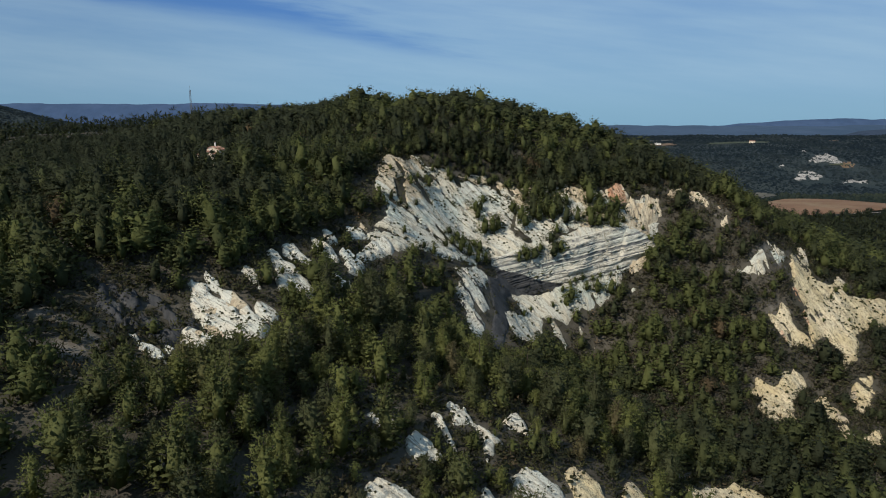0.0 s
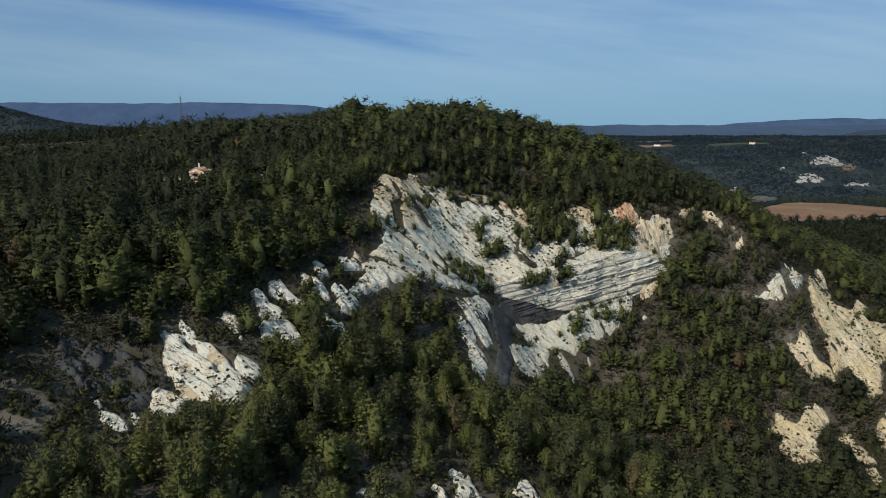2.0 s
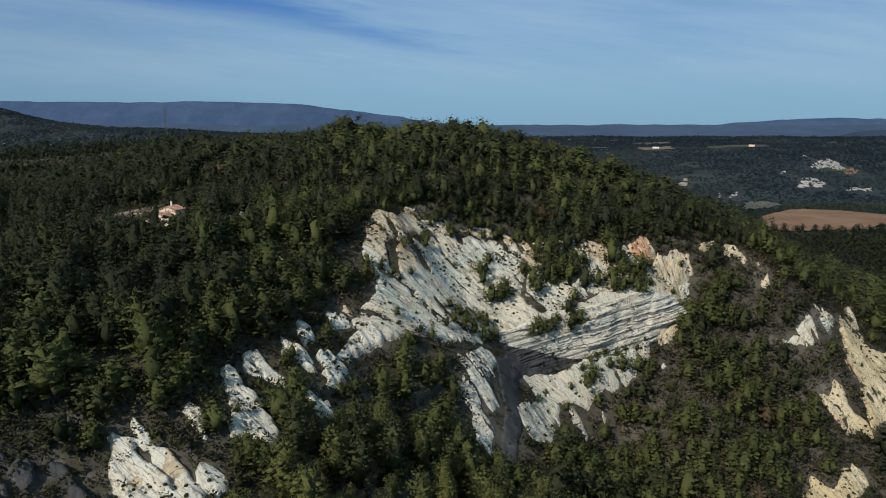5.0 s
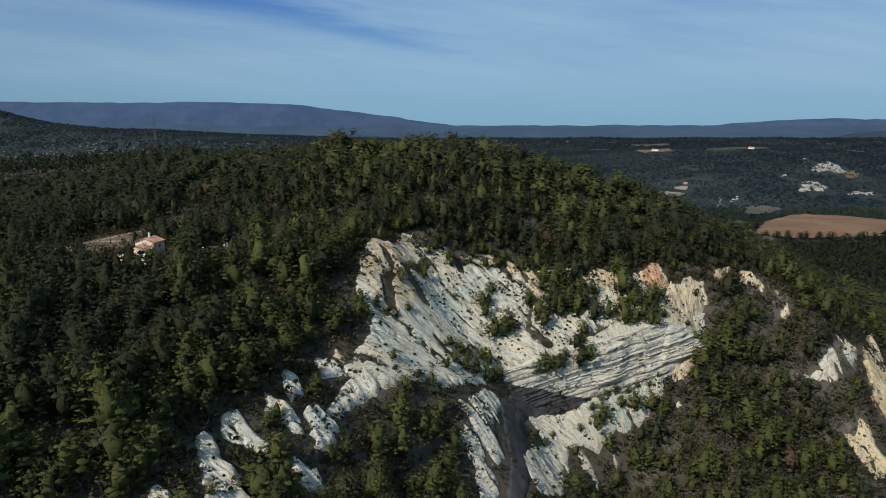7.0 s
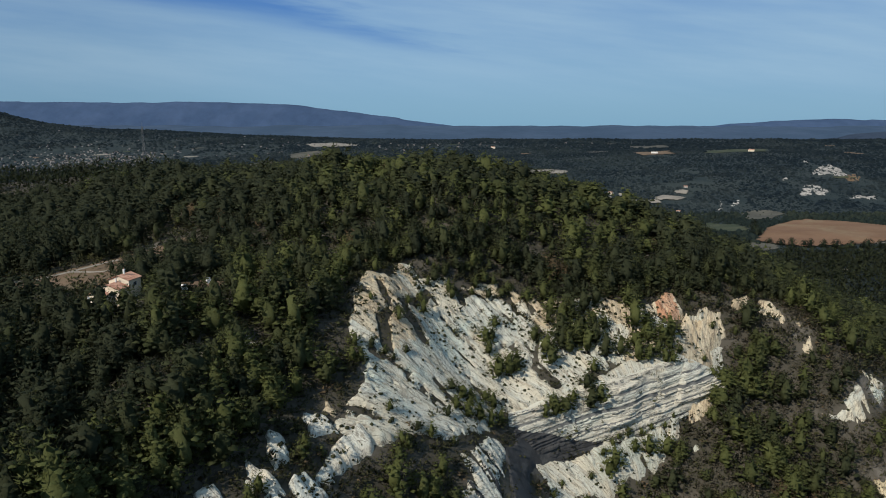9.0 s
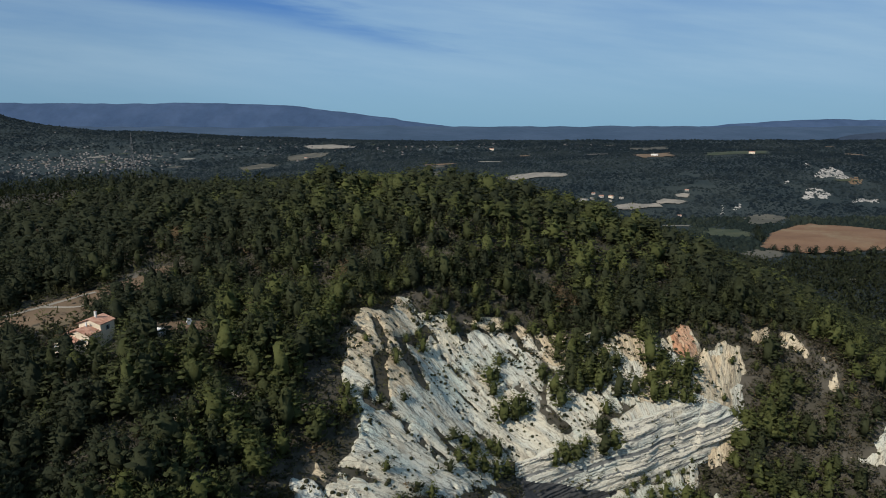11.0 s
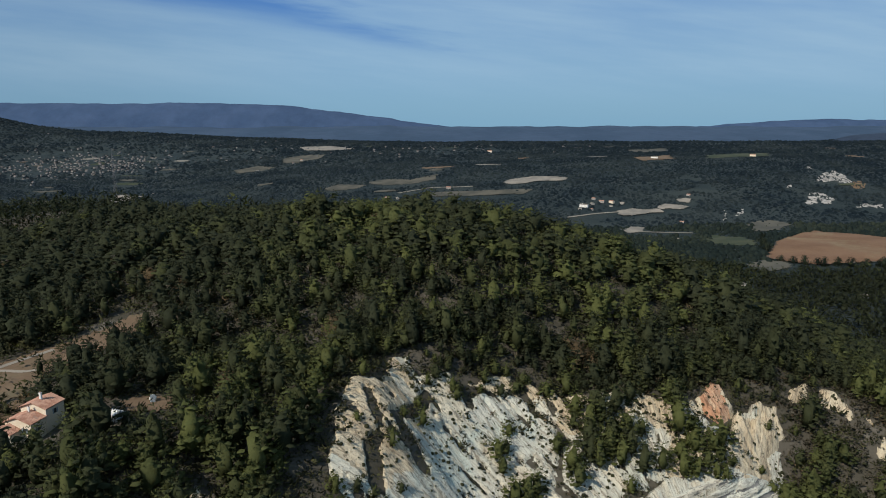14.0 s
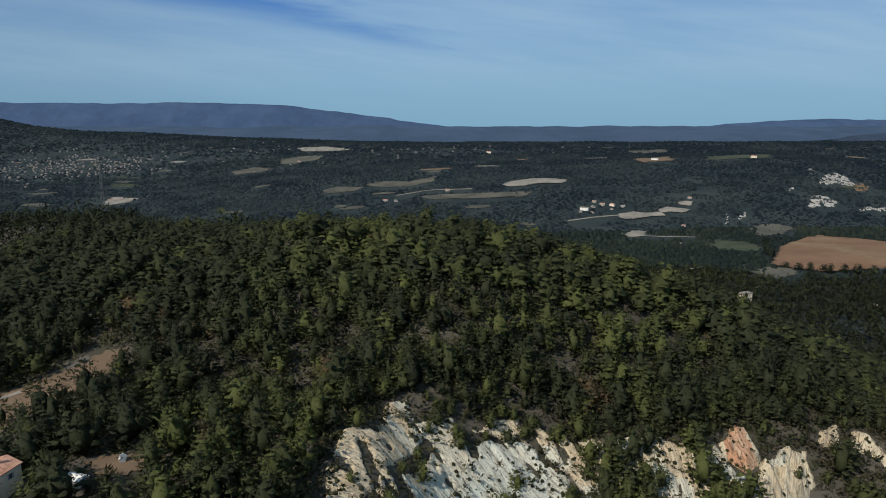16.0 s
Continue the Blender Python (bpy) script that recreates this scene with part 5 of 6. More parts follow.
tract("vineyard_green", [(381, 997), (401, 1018), (423, 992), (420, 940), (401, 902), (377, 916), (366, 951)], VINE, "dark green vineyard plot", 0.8, 5.0)
tract("meadow_grey", [(475, 1075), (505, 1114), (543, 1125), (553, 1095), (499, 1029), (466, 1022)], GRASSY, "grey-brown rough meadow", 0.8, 5.0)
tract("meadow_brown", [(331, 768), (359, 791), (376, 781), (367, 758), (340, 738), (322, 741)], GRASSY, "brownish rough meadow", 0.8, 4.0)
tract("farm_yard", [(293, 1081), (309, 1102), (327, 1096), (316, 1067), (291, 1056)], PALE, "pale earth yard by the track", 1.0, 3.0)
tract("bare_strip", [(151, 1447), (171, 1478), (217, 1499), (251, 1497), (287, 1468), (272, 1437), (224, 1443), (189, 1421), (161, 1422)], PALE, "long pale earth strip", 1.0, 4.0)
tract("strip_field", [(-13, 1382), (42, 1382), (104, 1378), (203, 1360), (176, 1333), (79, 1340), (2, 1350)], GRASSY, "greyish mown field strip", 1.0, 5.0)
tract("grey_plots", [(-129, 1558), (-94, 1573), (-39, 1549), (18, 1595), (13, 1537), (-30, 1506), (-90, 1507), (-121, 1529)], GRASSY, "greyish garden plots", 1.0, 5.0)
tract("grey_plots_west", [(-218, 1513), (-196, 1535), (-134, 1518), (-155, 1479), (-204, 1473)], GRASSY, "greyish garden plots", 1.0, 5.0)
tract("west_field", [(-531, 1944), (-484, 1997), (-431, 1967), (-443, 1924), (-499, 1887)], GRASSY, "greyish field by the town", 1.0, 8)
tract("pale_track_field", [(-437, 2154), (-396, 2202), (-316, 2176), (-326, 2074), (-372, 2011), (-411, 2030)], GRASSY, "dry terraced field", 1.0, 10)
tract("pale_far_field", [(-446, 2478), (-348, 2491), (-246, 2343), (-320, 2289), (-408, 2344)], PALE, "pale dry field", 1.0, 12)
tract("village_yard", [(-700, 1579), (-702, 1622), (-647, 1600), (-646, 1557), (-679, 1520)], PALE, "pale yards of a hamlet", 1.0, 6)
tract("plateau_field", [(611, 2138), (740, 2190), (700, 2040), (600, 2050)], GRASSY, "dry field on the plateau", 1.0, 12)
tract("plateau_soil", [(510, 1730), (612, 1802), (585, 1690), (498, 1640)], STUBBLE, "reddish dry field on the plateau", 1.0, 12)
tract("plateau_meadow", [(698, 1770), (892, 1840), (815, 1695), (662, 1655)], VINE, "green meadow on the plateau", 1.0, 12)
tract("plateau_east_field", [(980, 1900), (1120, 1900), (1100, 1800), (960, 1820)], VINE, "green meadow on the plateau", 1.0, 12)
tract("clearing", TRACK, STUBBLE, "dry grassy clearing beside the forest", 0.25, 2.0)
tract("lawn", LAWN, STUBBLE, "dry grass beside the villa", 0.25, 1.5)
tract("yard", YARD, STUBBLE, "trodden earth yard among trees", 0.25, 1.5)


steep_way = straight(0.45, -0.89)
for i, poly in enumerate(CRAGGY):
    outcrop("far_crag", [poly], [STUBBLE if i == 1 else FAR_ROCK], "white rock showing through far woods", lambda x, y, z: 0.9 + ribbed(x, y, steep_way, 12, 1.8, 61, 1.6), cell=1.5, edge=4.0, rise=0.3, beds=steep_way, holes=0.28, ragged=3.0)


def ribbon(name, pts, width, mat, label, lift=0.8):
    """A track laid along the land."""
    v, f = [], []
    for (ax, ay), (bx, by) in zip(pts, pts[1:]):
        n = max(2, int(math.hypot(bx - ax, by - ay) / 6))
        nx, ny = -(by - ay) / math.hypot(bx - ax, by - ay) * width / 2, (bx - ax) / math.hypot(bx - ax, by - ay) * width / 2
        i0 = len(v)
        for k in range(n + 1):
            px, py = ax + (bx - ax) * k / n, ay + (by - ay) * k / n
            for s in (-1, 1):
                v.append((px + s * nx, py + s * ny, float(land(px + s * nx, py + s * ny)) + lift))
        f += [(i0 + 2 * k, i0 + 2 * k + 1, i0 + 2 * k + 3, i0 + 2 * k + 2) for k in range(n)]
        OPEN.append([(ax - 3 * nx, ay - 3 * ny), (bx - 3 * nx, by - 3 * ny), (bx + 3 * nx, by + 3 * ny), (ax + 3 * nx, ay + 3 * ny)])
    structure(name, v, f, mat, label, "track")


ribbon("road_farm", [(226, 1173), (270, 1190), (318, 1200)], 5, PALE, "pale dirt track to the farm")
ribbon("road_vines", [(287, 1081), (344, 1055), (380, 1040)], 5, PALE, "pale dirt track past the vines")
ribbon("road_field", [(380, 792), (430, 774), (520, 780), (640, 800)], 6, PALE, "pale dirt track below the red field")
ribbon("road_west", [(-60, 1400), (0, 1440), (90, 1430)], 6, PALE, "pale dirt track in the valley")
ribbon("road_forest", [(-128, 244), (-112, 250), (-106, 255), (-100, 262), (-97, 265)], 1.7, PALE, "pale sandy track along the forest edge", 0.35)
ribbon("road_branch", [(-106, 254.5), (-102, 254), (-97, 252.5), (-94, 253)], 1.1, PALE, "pale footpath across the clearing", 0.35)


r = np.random.default_rng(33)
for k in range(52):
    y = r.uniform(1080, 2500)
    x = r.uniform(-0.62, 0.62) * y
    a, b, g = r.uniform(10, 42), r.uniform(6, 20), r.uniform(-0.5, 0.5)
    if any(inside(np.array([x]), np.array([y]), q)[0] > -60 for q in OPEN[:22]):
        continue
    pts = [(x + a * math.cos(t) * r.uniform(0.8, 1.1) + g * b * math.sin(t), y + b * math.sin(t) * r.uniform(0.8, 1.1)) for t in np.arange(7) * 2 * math.pi / 7]
    mt, lb = ((GRASSY, "small grey-brown field between woods"), (STUBBLE, "small dry brown field between woods"), (PALE, "small pale earth plot"), (VINE, "small green plot between woods"))[int(r.choice([0, 0, 0, 0, 1, 2, 3, 3]))]
    tagged(tract("plot", pts, mt, lb, 0.7, 4.0 if y < 1600 else 7.0), "", "", "plots in the valley")


def woods(name, y0, y1, gap, size, seed, kinds, mat=WOODS, shade=1.0, x0=-9999):
    r = np.random.default_rng(seed)
    x, y = np.meshgrid(np.arange(-0.8 * y1, 0.8 * y1, gap), np.arange(y0, y1, gap))
    x, y = x.ravel() + r.uniform(-gap, gap, x.size) * 0.5, y.ravel() + r.uniform(-gap, gap, x.size) * 0.5
    ok = (np.abs(x) < 0.76 * y + 20) & (x > x0) & (wobble(x, y, 130, 80) + 0.6 * wobble(x, y, 40, 81) + 1.0 * (y < 760) > -0.85)
    for p in OPEN:
        ok &= (inside(x, y, p) < -2) | ((p in MEADOWS) & (r.random(x.size) < 0.16))
    for p in CRAGGY:
        ok &= (inside(x, y, p) < -3) | (r.random(x.size) < 0.6)
    for hx, hy, hr in HAMLETS:
        ok &= (np.hypot(x - hx, y - hy) > hr) | (r.random(x.size) < 0.5)
    x, y = x[ok], y[ok]
    h = np.clip(0.42 + 0.45 * wobble(x, y, 90, 85, 2) + r.normal(0, 0.17, x.size), 0, 0.93)
    low = np.where(np.maximum(within(x, y + 14, OPEN + CRAGGY, 3.0), within(x, y + 30, OPEN + CRAGGY, 3.0)) > 0, 0.45, 1.0)
    mass(name, kinds, x, y, land(x, y) - 0.5, np.clip(r.lognormal(-0.05, 0.35, x.size), 0.35, 1.8) * size * low, h * shade, mat, "dark woods across the valley", "woods")


COPSE = [crown(5, 4, rng.uniform(1.5, 2.0), rng.uniform(0.8, 1.15), 0.42, rng, 0.0, 0.1, rng.uniform(0.3, 0.6)) for k in range(8)]
woods("valley_woods", 500, 760, 5.2, 3.4, 1, COPSE, LEAF_MASS, 0.55, 40)
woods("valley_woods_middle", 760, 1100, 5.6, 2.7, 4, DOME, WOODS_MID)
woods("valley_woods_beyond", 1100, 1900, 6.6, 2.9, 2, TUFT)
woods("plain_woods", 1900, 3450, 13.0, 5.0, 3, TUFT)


# dark trees of the hedge below the red field and at its corner
r = np.random.default_rng(44)
hedge = [(x, np.interp(x, [376, 400, 430, 470, 560], [789, 768, 761, 758, 770]) + r.uniform(-6, 3)) for x in np.arange(376, 560, 8.0) + r.uniform(-3.5, 3.5, 23)]
hedge += [(388 + k * 6 + r.uniform(-3, 3), 850 + k * 12 + r.uniform(-5, 5)) for k in range(9)]
for k, (x, y) in enumerate(hedge):
    tree = copy_thing(protos[k % 8], Matrix())
    tree.matrix_basis = pose(x, y, float(land(x, y)) - 2.2, 0, 0, r.uniform(0, 360)) @ Matrix.Diagonal((1.7, 1.7, 1.1, 1)) @ Matrix.Scale(r.uniform(0.7, 1.25), 4)
    for c in tree.children:
        if c.name.startswith("crown"):
            c.material_slots[0].link = "OBJECT"
            c.material_slots[0].material = HEDGE
    tagged(tree, "dark tree in a hedge below a ploughed field", "tree", "hedge trees by the field")


# ---- far mountains ----
def mountain(name, x0, x1, y, crest, label, depth=350, foot=60, mat=BLUE):
    """A long blue ridge; crest gives its height along x."""
    x, v, f = grid(np.arange(x0, x1, 25.0), np.linspace(0, 1, 18))
    top = crest(x) + 5 * wobble(x, 0 * x, 120, 3) - foot
    z = foot + top * np.sin(np.pi * v * 0.62) / 0.93 + 9 * wobble(x, v * 300, 90, 6) * v * (1 - v) * 3
    structure(name, np.stack([x, y - depth * (1 - v), z], 1), f, mat, label, "mountain")


# no haze is modelled: the ridges carry its blue in their material
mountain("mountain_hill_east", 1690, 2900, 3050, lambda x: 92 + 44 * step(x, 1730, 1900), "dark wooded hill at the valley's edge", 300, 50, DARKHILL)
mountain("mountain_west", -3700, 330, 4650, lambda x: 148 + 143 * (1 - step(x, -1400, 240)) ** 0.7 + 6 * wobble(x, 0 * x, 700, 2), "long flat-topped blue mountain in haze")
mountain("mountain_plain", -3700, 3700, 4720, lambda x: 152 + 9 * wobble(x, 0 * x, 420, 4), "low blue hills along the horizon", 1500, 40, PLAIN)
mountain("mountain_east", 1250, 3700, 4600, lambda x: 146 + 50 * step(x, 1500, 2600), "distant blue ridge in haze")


# ---- buildings ----
def box(bm, x0, x1, y0, y1, z0, z1):
    v = [bm.verts.new(c) for c in ((x0, y0, z0), (x1, y0, z0), (x1, y1, z0), (x0, y1, z0), (x0, y0, z1), (x1, y0, z1), (x1, y1, z1), (x0, y1, z1))]
    for f in ((3, 2, 1, 0), (4, 5, 6, 7), (0, 1, 5, 4), (1, 2, 6, 5), (2, 3, 7, 6), (3, 0, 4, 7)):
        bm.faces.new([v[i] for i in f])


def gabled(x0, x1, y0, y1, z0, eave, ridge):
    """Walls of a block whose ridge runs along y, with its two gables."""
    bm = bmesh.new()
    xm = (x0 + x1) / 2
    ring = lambda y: [bm.verts.new(c) for c in ((x0, y, z0), (x1, y, z0), (x1, y, eave), (xm, y, ridge), (x0, y, eave))]
    a, b = ring(y0), ring(y1)
    bm.faces.new(a)
    bm.faces.new(b[::-1])
    for i in range(5):
        j = (i + 1) % 5
        bm.faces.new((a[j], a[i], b[i], b[j]))
    return bm


def pitched(x0, x1, y0, y1, eave, ridge, over=0.35, thick=0.14, rib=0.0):
    """A tiled roof of two slopes with eaves; rib sets the width of its rows of tiles."""
    bm = bmesh.new()
    xm, half = (x0 + x1) / 2, (x1 - x0) / 2
    fall = (ridge - eave) / half
    n = max(1, int((y1 - y0 + 2 * over) / rib)) if rib else 1
    for side in (-1, 1):
        xe, ze = xm + side * (half + over), eave - over * fall
        for k in range(n):
            ya = y0 - over + (y1 - y0 + 2 * over) * k / n
            yb = y0 - over + (y1 - y0 + 2 * over) * (k + 1) / n
            prof = ((ya, 0.0), ((ya * 3 + yb) / 4, 0.07), ((ya + yb) / 2, 0.09), ((ya + 3 * yb) / 4, 0.07), (yb, 0.0)) if rib else ((ya, 0.0), (yb, 0.0))
            hi = [bm.verts.new((xm, y, ridge + thick + d)) for y, d in prof]
            lo = [bm.verts.new((xe, y, ze + thick + d)) for y, d in prof]
            und = [bm.verts.new((xe, prof[0][0], ze)), bm.verts.new((xe, prof[-1][0], ze)), bm.verts.new((xm, prof[-1][0], ridge)), bm.verts.new((xm, prof[0][0], ridge))]
            for i in range(len(prof) - 1):
                bm.faces.new((lo[i], lo[i + 1], hi[i + 1], hi[i]))
            bm.faces.new((und[0], und[1], lo[-1], *lo[-2:0:-1], lo[0]))
            bm.faces.new(und[::-1])
    return bm


def opening(name, parent, x, y, z, w, h, axis, mat, shutters=False):
    """A window or door set on a wall: dark pane, frame proud of it, shutters beside it."""
    bm = bmesh.new()
    def slab(cx, ww, z0, z1, d0, d1):
        if axis == "y":
            box(bm, cx - ww / 2, cx + ww / 2, y - d1, y - d0, z0, z1)
        else:
            box(bm, x + d0, x + d1, cx - ww / 2, cx + ww / 2, z0, z1)
    c = x if axis == "y" else y
    slab(c, w, z, z + h, -0.1, 0.03)
    ob = part(name, bm, mat, parent)
    bm = bmesh.new()
    slab(c, w + 0.24, z - 0.12, z, 0.0, 0.12)
    slab(c, w + 0.2, z + h, z + h + 0.1, 0.0, 0.08)
    part("sill", bm, RENDERED, ob)
    if shutters:
        for s in (-1, 1):
            bm = bmesh.new()
            slab(c + s * (w * 0.75 + 0.06), w * 0.48, z, z + h, 0.02, 0.07)
            part("shutter", bm, SHUTTER, ob, "grey-blue shutter")


def villa():
    base = new("villa")
    base.matrix_basis = pose(-76.2, 220.8, 138.6, 0, 0, -12) @ Matrix.Diagonal((0.66, 0.68, 0.80, 1.0))
    tagged(base, "cream rendered villa with stepped terracotta roofs among pines", "house")
    for x0, x1, y0, y1, eave, ridge in ((-4.2, 3.8, 0, 6.5, 5.3, 6.5), (-4.8, 3.6, -5.2, 0, 3.6, 4.8), (-6.2, 0.2, -8.6, -5.2, 2.2, 3.3)):
        part("wall", gabled(x0, x1, y0, y1, -1.5, eave, ridge), RENDERED, base, "cream rendered wall")
        part("roof", pitched(x0, x1, y0 - 0.02, y1, eave, ridge, 0.4, 0.14, 0.42), TILE, base, "weathered terracotta tile roof")
    for cx, cy, top, w in ((0.2, 2.6, 8.0, 0.55), (-0.4, -1.2, 5.9, 0.4)):
        bm = bmesh.new()
        box(bm, cx - w / 2, cx + w / 2, cy - w / 2, cy + w / 2, top - 2.4, top)
        box(bm, cx - w / 2 - 0.08, cx + w / 2 + 0.08, cy - w / 2 - 0.08, cy + w / 2 + 0.08, top, top + 0.12)
        ch = part("chimney", bm, WHITEWALL, base, "pale rendered chimney")
        bm = bmesh.new()
        bmesh.ops.create_cone(bm, cap_ends=True, segments=10, radius1=0.15, radius2=0.12, depth=0.4, matrix=pose(cx, cy, top + 0.3))
        part("chimney_pot", bm, TILE, ch)
    opening("window", base, -1.6, -5.2, 1.3, 0.9, 1.2, "y", GLASS, True)
    opening("window", base, 1.6, -5.2, 1.3, 0.9, 1.2, "y", GLASS, True)
    opening("door", base, -5.6, -8.6, -0.2, 1.0, 2.0, "y", SHUTTER)
    opening("window", base, -2.6, -8.6, 0.5, 1.0, 1.1, "y", GLASS, True)
    opening("window", base, 3.6, -2.6, 1.3, 0.9, 1.2, "x", GLASS, True)
    opening("window", base, 3.8, 3.2, 3.2, 0.9, 1.2, "x", GLASS, True)


villa()


def cottage(long, wide, eave, ridge, wall, roof):
    """A far house: walls, tiled roof, a few openings and a chimney."""
    base = new("house")
    part("wall", gabled(-wide / 2, wide / 2, -long / 2, long / 2, -3, eave, ridge), wall, base)
    part("roof", pitched(-wide / 2, wide / 2, -long / 2, long / 2, eave, ridge, 0.4, 0.2), roof, base, "terracotta tile roof")
    bm = bmesh.new()
    box(bm, 0.3, 1.0, long * 0.2, long * 0.2 + 0.7, ridge - 1.0, ridge + 1.1)
    part("chimney", bm, wall, base)
    for s in (-0.28, 0.28):
        bm = bmesh.new()
        box(bm, -wide / 2 - 0.06, -wide / 2 + 0.1, long * s - 0.6, long * s + 0.6, 1.0, 2.4)
        part("window", bm, GLASS, base, "dark window")
        bm = bmesh.new()
        box(bm, wide * s - 0.6, wide * s + 0.6, -long / 2 - 0.06, -long / 2 + 0.1, 1.0, 2.4)
        part("window", bm, GLASS, base, "dark window")
    return base


KINDS = [(cottage(13, 8, 4.5, 6.2, STONE, TILE), "pale stone house with a terracotta roof in the valley"),
         (cottage(17, 9, 6.0, 7.8, RENDERED, TILE), "cream two-storey house with a terracotta roof"),
         (cottage(11, 8, 3.4, 5.0, STONE, PALE), "low pale stone house with a pale roof"),
         (cottage(24, 11, 6.5, 8.5, WHITEWALL, PALE), "long white building with a pale roof"),
         (cottage(12, 8, 4.0, 5.6, TOWNWALL, TOWNROOF), "small town house, walls and tile roof darkened as in shade"),
         (cottage(15, 9, 5.2, 6.8, STONE, TOWNROOF), "stone town house, tile roof darkened as in shade")]
placed = set()


def settle(k, x, y, turn, group, size=1.0, label=""):
    m = pose(x, y, float(land(x, y)) + 0.3, 0, 0, turn) @ Matrix.Scale(size, 4)
    base = KINDS[k][0]
    if k in placed:
        base = copy_thing(base, m)
    placed.add(k)
    base.matrix_basis = m
    return tagged(base, label or KINDS[k][1], "house", group)


r = np.random.default_rng(21)
for k, x, y, turn, size in ((3, 545, 1700, 70, 1.0), (1, 780, 1690, 60, 1.2), (0, -78, 1352, 80, 1.0), (2, -58, 1345, 20, 1.0), (1, 187, 2120, 75, 1.2), (0, -365, 2047, 70, 1.0),
                            (3, 268, 1236, 60, 0.9), (2, 286, 1250, 20, 1.0), (0, 305, 1262, 70, 1.0), (1, 322, 1258, 40, 0.8), (2, 338, 1250, 75, 1.0), (0, 296, 1282, 55, 0.8),
                            (2, 354, 622, 65, 0.8), (0, 395, 1120, 60, 0.7), (2, 345, 1000, 80, 0.7), (0, 470, 1290, 70, 0.8), (0, 40, 1420, 80, 1.0), (2, 258, 1222, 70, 0.8), (0, 276, 1214, 30, 0.7), (2, 315, 1236, 60, 0.7)):
    settle(k, x, y, turn, "houses in the valley", 0.66 * size)
def town_spot(n):
    if n % 10 < 3:
        return r.normal(-960, 75), r.normal(2150, 120)
    if n % 10 < 8:
        return r.normal(-1180, 150), r.normal(2240, 150)
    if n % 10 < 9:
        y = r.uniform(2000, 2950)
        return -r.uniform(0.18, 0.64) * y, y
    return r.normal(-150, 330), r.normal(2250, 120)


for n in range(230):
    x, y = town_spot(n)
    settle(int(r.choice([4, 4, 4, 4, 5])), x, y, r.uniform(40, 140), "houses of the town", r.uniform(0.32, 0.5))
# the town's further houses, too far off to tell apart: walls and two roof slopes each
vs, fs, ks = [], [], []
unit = np.array([(-1, -1, -0.5), (1, -1, -0.5), (1, 1, -0.5), (-1, 1, -0.5), (-1, -1, 1), (1, -1, 1), (1, 1, 1), (-1, 1, 1), (-1, 0, 1.5), (1, 0, 1.5)], float)
for n in range(300):
    x, y = town_spot(n)
    a, w, d, h = r.uniform(0, 3.14), r.uniform(2.2, 4.6), r.uniform(1.8, 2.8), r.uniform(2.0, 3.6)
    u = unit * [w, d, h]
    i0 = 10 * n
    vs.append(np.stack([u[:, 0] * math.cos(a) - u[:, 1] * math.sin(a) + x, u[:, 0] * math.sin(a) + u[:, 1] * math.cos(a) + y, u[:, 2] + float(land(x, y))], 1))
    fs += [(i0, i0 + 1, i0 + 5, i0 + 4), (i0 + 1, i0 + 2, i0 + 6, i0 + 5), (i0 + 2, i0 + 3, i0 + 7, i0 + 6), (i0 + 3, i0, i0 + 4, i0 + 7), (i0 + 4, i0 + 5, i0 + 9, i0 + 8), (i0 + 6, i0 + 7, i0 + 8, i0 + 9)]
    ks += [0, 0, 0, 0, 1, 1]
    fs += [(i0 + 5, i0 + 6, i0 + 9, i0 + 9), (i0 + 7, i0 + 4, i0 + 8, i0 + 8)]
    ks += [0, 0]
tris = [t for q in fs for t in ((q[0], q[1], q[2]), (q[0], q[2], q[3])) if len(set(t)) == 3]
kinds = [k for q, k in zip(fs, ks) for t in ((q[0], q[1], q[2]), (q[0], q[2], q[3])) if len(set(t)) == 3]
town = structure("far_town", np.concatenate(vs), tris, TOWNWALL, "small houses of the far town, darkened as in shade", "houses", False, None, "stuff")
for mt in (TOWNROOF, GRASSY):
    town.data.materials.append(mt)
town.data.polygons.foreach_set("material_index", np.where(np.array(kinds) == 0, 0, np.where(hashed(np.arange(len(kinds)) // 14, 0 * np.arange(len(kinds)), 4) < 0.3, 2, 1)).astype(np.int32))
for k in range(12):
    settle(int(r.choice([0, 2, 2])), r.normal(-672, 22), r.normal(1590, 16), r.uniform(40, 140), "houses of a hamlet", r.uniform(0.3, 0.5))

# pale block on the wooded slope with an open loggia
base = new("stone_house")
base.matrix_basis = pose(258, 640, float(land(258, 640)) + 1.5, 0, 0, 25) @ Matrix.Scale(0.68, 4)
tagged(base, "small pale stone house with a flat roof above the woods", "house")
bm = bmesh.new()
for x0, x1, y0, y1, z0, z1 in ((-7, 5, -4, 4, -3, 7), (5, 8.5, -4, -3.4, -3, 8), (8, 8.5, -3.4, 4, -3, 8)):
    box(bm, x0, x1, y0, y1, z0, z1)
part("wall", bm, RENDERED, base)
bm = bmesh.new()
box(bm, -7.4, 9, -4.4, 4.4, 8, 8.5)
part("roof", bm, PALE, base)
for x in (-4.5, -0.5, 3):
    bm = bmesh.new()
    box(bm, x - 0.6, x + 0.6, -4.08, -3.9, 4.4, 5.9)
    part("window", bm, GLASS, base, "dark window")

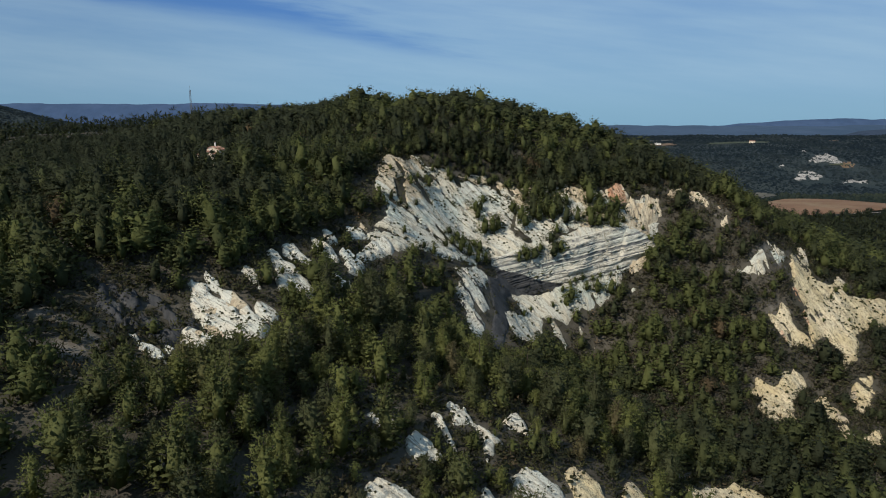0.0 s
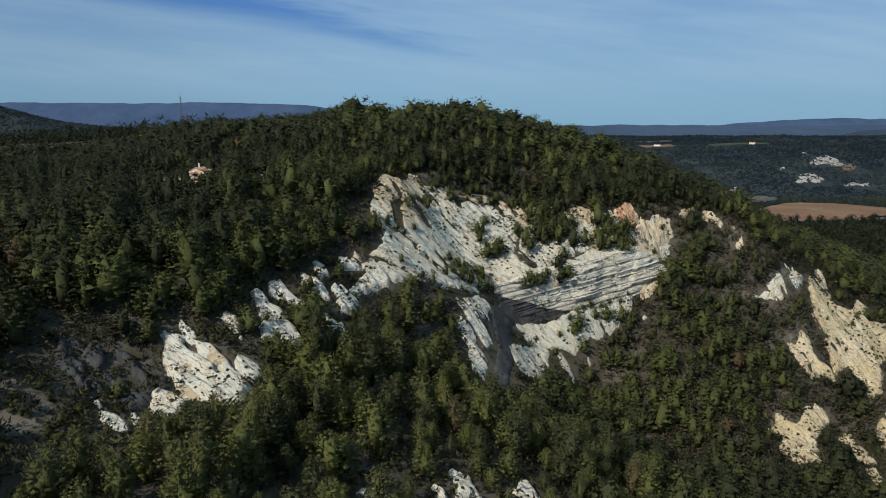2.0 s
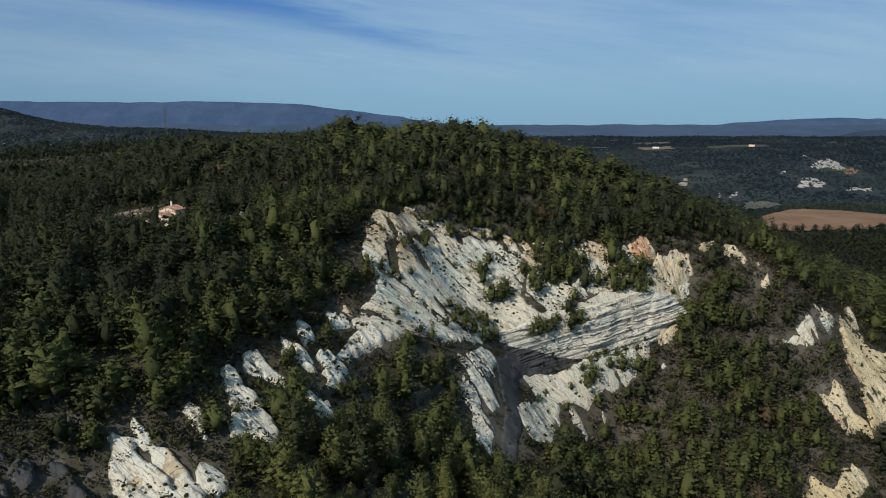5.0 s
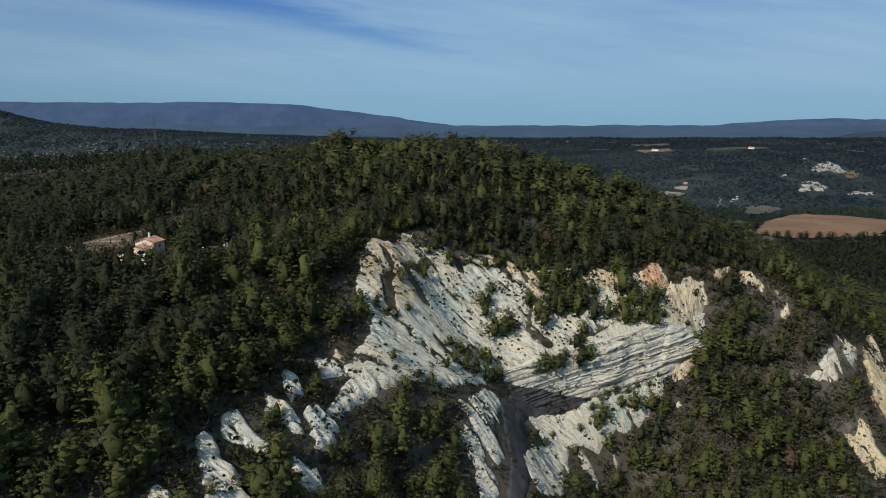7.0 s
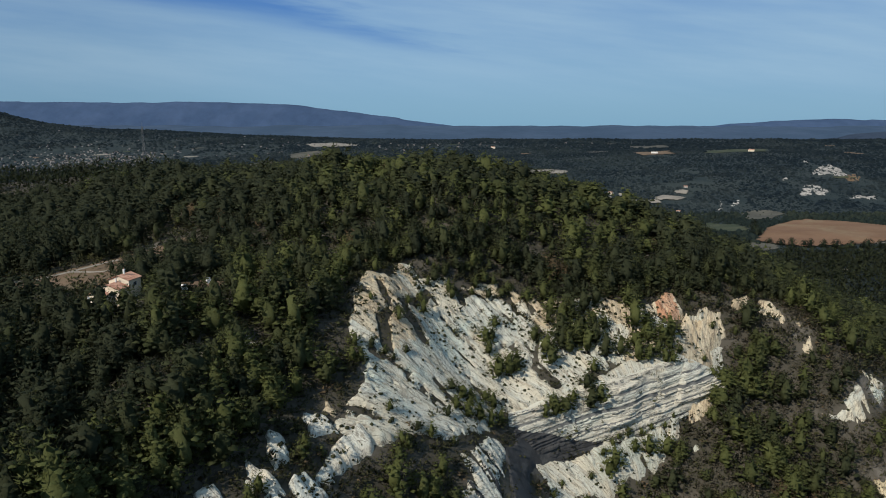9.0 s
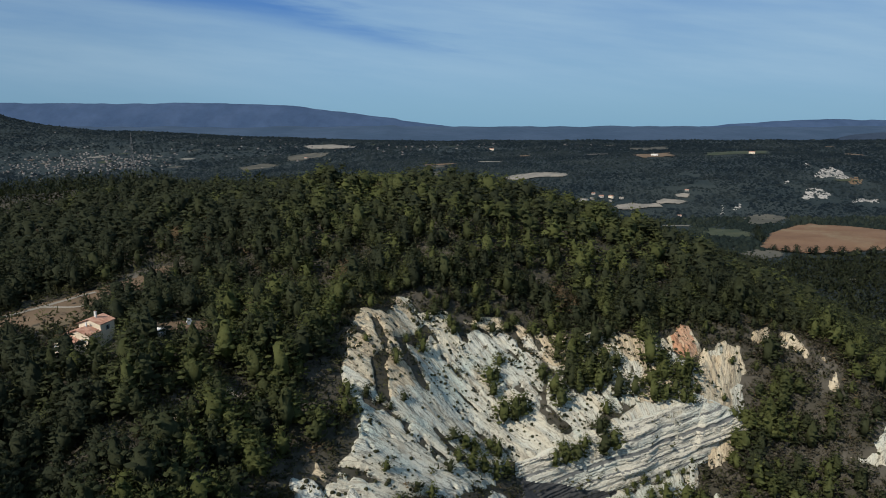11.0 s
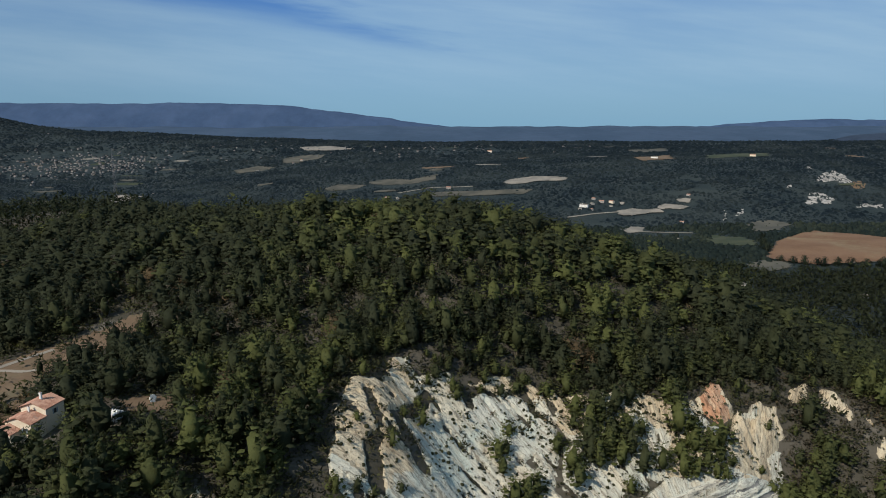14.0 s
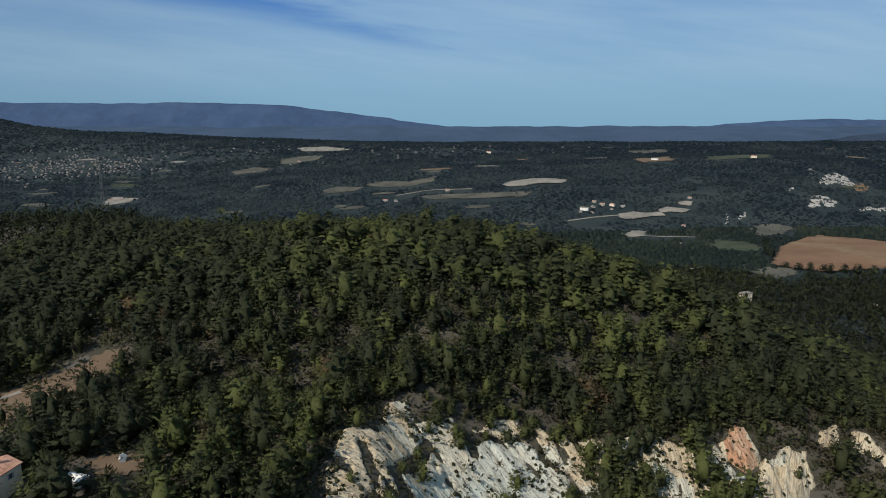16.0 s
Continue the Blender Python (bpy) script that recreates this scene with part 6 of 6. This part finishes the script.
# terraced vines: a pale headland with the row ends below it
tract_rows = [(196 + 6.0 * i, 706 + 4.6 * i) for i in range(15)]
ribbon("vine_headland", [(190, 706), (282, 776)], 4, PALE, "pale headland above vine rows", 3.0)
row = sprays(26, 6, 1.6, 1.0, 0.6, r, 0, 0.05, 0.3)
for i, (x, y) in enumerate(tract_rows):
    vs = []
    for k in range(6):
        v = row[0].copy()
        v[:, 0] += x + 0.6 * k * 2.2 * 0.6
        v[:, 1] += y - 4 - k * 2.2
        v[:, 2] += float(land(x + 0.8 * k, y - 4 - k * 2.2)) + 2.4
        vs.append(v)
    v = np.concatenate(vs)
    ob = structure("vine_row", v, np.arange(len(v), dtype=np.int32).reshape(-1, 3), SHRUB, "trimmed green vine row on a terrace", "vine row", False, np.full(len(v), 0.5), "thing")
    ob["group"] = "vine rows"
    del ob["kind"]


# lattice mast on the wooded ridge
def mast():
    x, y = -181, 486
    base = new("lattice_mast")
    z = float(land(x, y))
    base.matrix_basis = pose(x, y, z)
    tagged(base, "slim grey steel lattice mast on the ridge", "mast")
    tall = 176.5 - z
    wide = lambda h: 1.2 - 0.9 * h / tall
    def strut(a, b, rad):
        bm = bmesh.new()
        a, b = Vector(a), Vector(b)
        bmesh.ops.create_cone(bm, cap_ends=True, segments=6, radius1=rad, radius2=rad, depth=(b - a).length,
                              matrix=Matrix.Translation((a + b) / 2) @ (b - a).to_track_quat("Z", "Y").to_matrix().to_4x4())
        return bm
    corner = lambda i, h: ((wide(h) * (1, -1, -1, 1)[i % 4]), wide(h) * (1, 1, -1, -1)[i % 4], h)
    for i in range(4):
        part("leg", strut(corner(i, 0), corner(i, tall), 0.07), STEEL, base)
        for k in range(9):
            h0, h1 = tall * k / 9, tall * (k + 1) / 9
            part("brace", strut(corner(i, h0), corner(i + 1, h1), 0.04), STEEL, base)
    part("antenna", strut((0, 0, tall - 0.5), (0, 0, tall + 3), 0.08), STEEL, base)


mast()


# small white things in the yard below the villa
def shed(x, y, turn, a, b, h, label):
    base = new("shed")
    base.matrix_basis = pose(x, y, float(land(x, y)), 0, 0, turn)
    tagged(base, label, "shed", "sheds in the yard")
    part("wall", gabled(-a / 2, a / 2, -b / 2, b / 2, -0.5, h, h + 0.4), WHITEWALL, base)
    part("roof", pitched(-a / 2, a / 2, -b / 2, b / 2, h, h + 0.4, 0.15, 0.06), WHITEWALL, base, "white sheet roof")
    bm = bmesh.new()
    box(bm, -0.45, 0.45, -b / 2 - 0.05, -b / 2 + 0.05, 0, 1.8)
    part("door", bm, SHUTTER, base)


shed(-58.7, 230.6, 20, 1.0, 1.2, 0.9, "small white shed at the edge of the yard")
shed(-63.2, 223.5, 65, 2.0, 3.2, 1.3, "low white-roofed shed among trees")
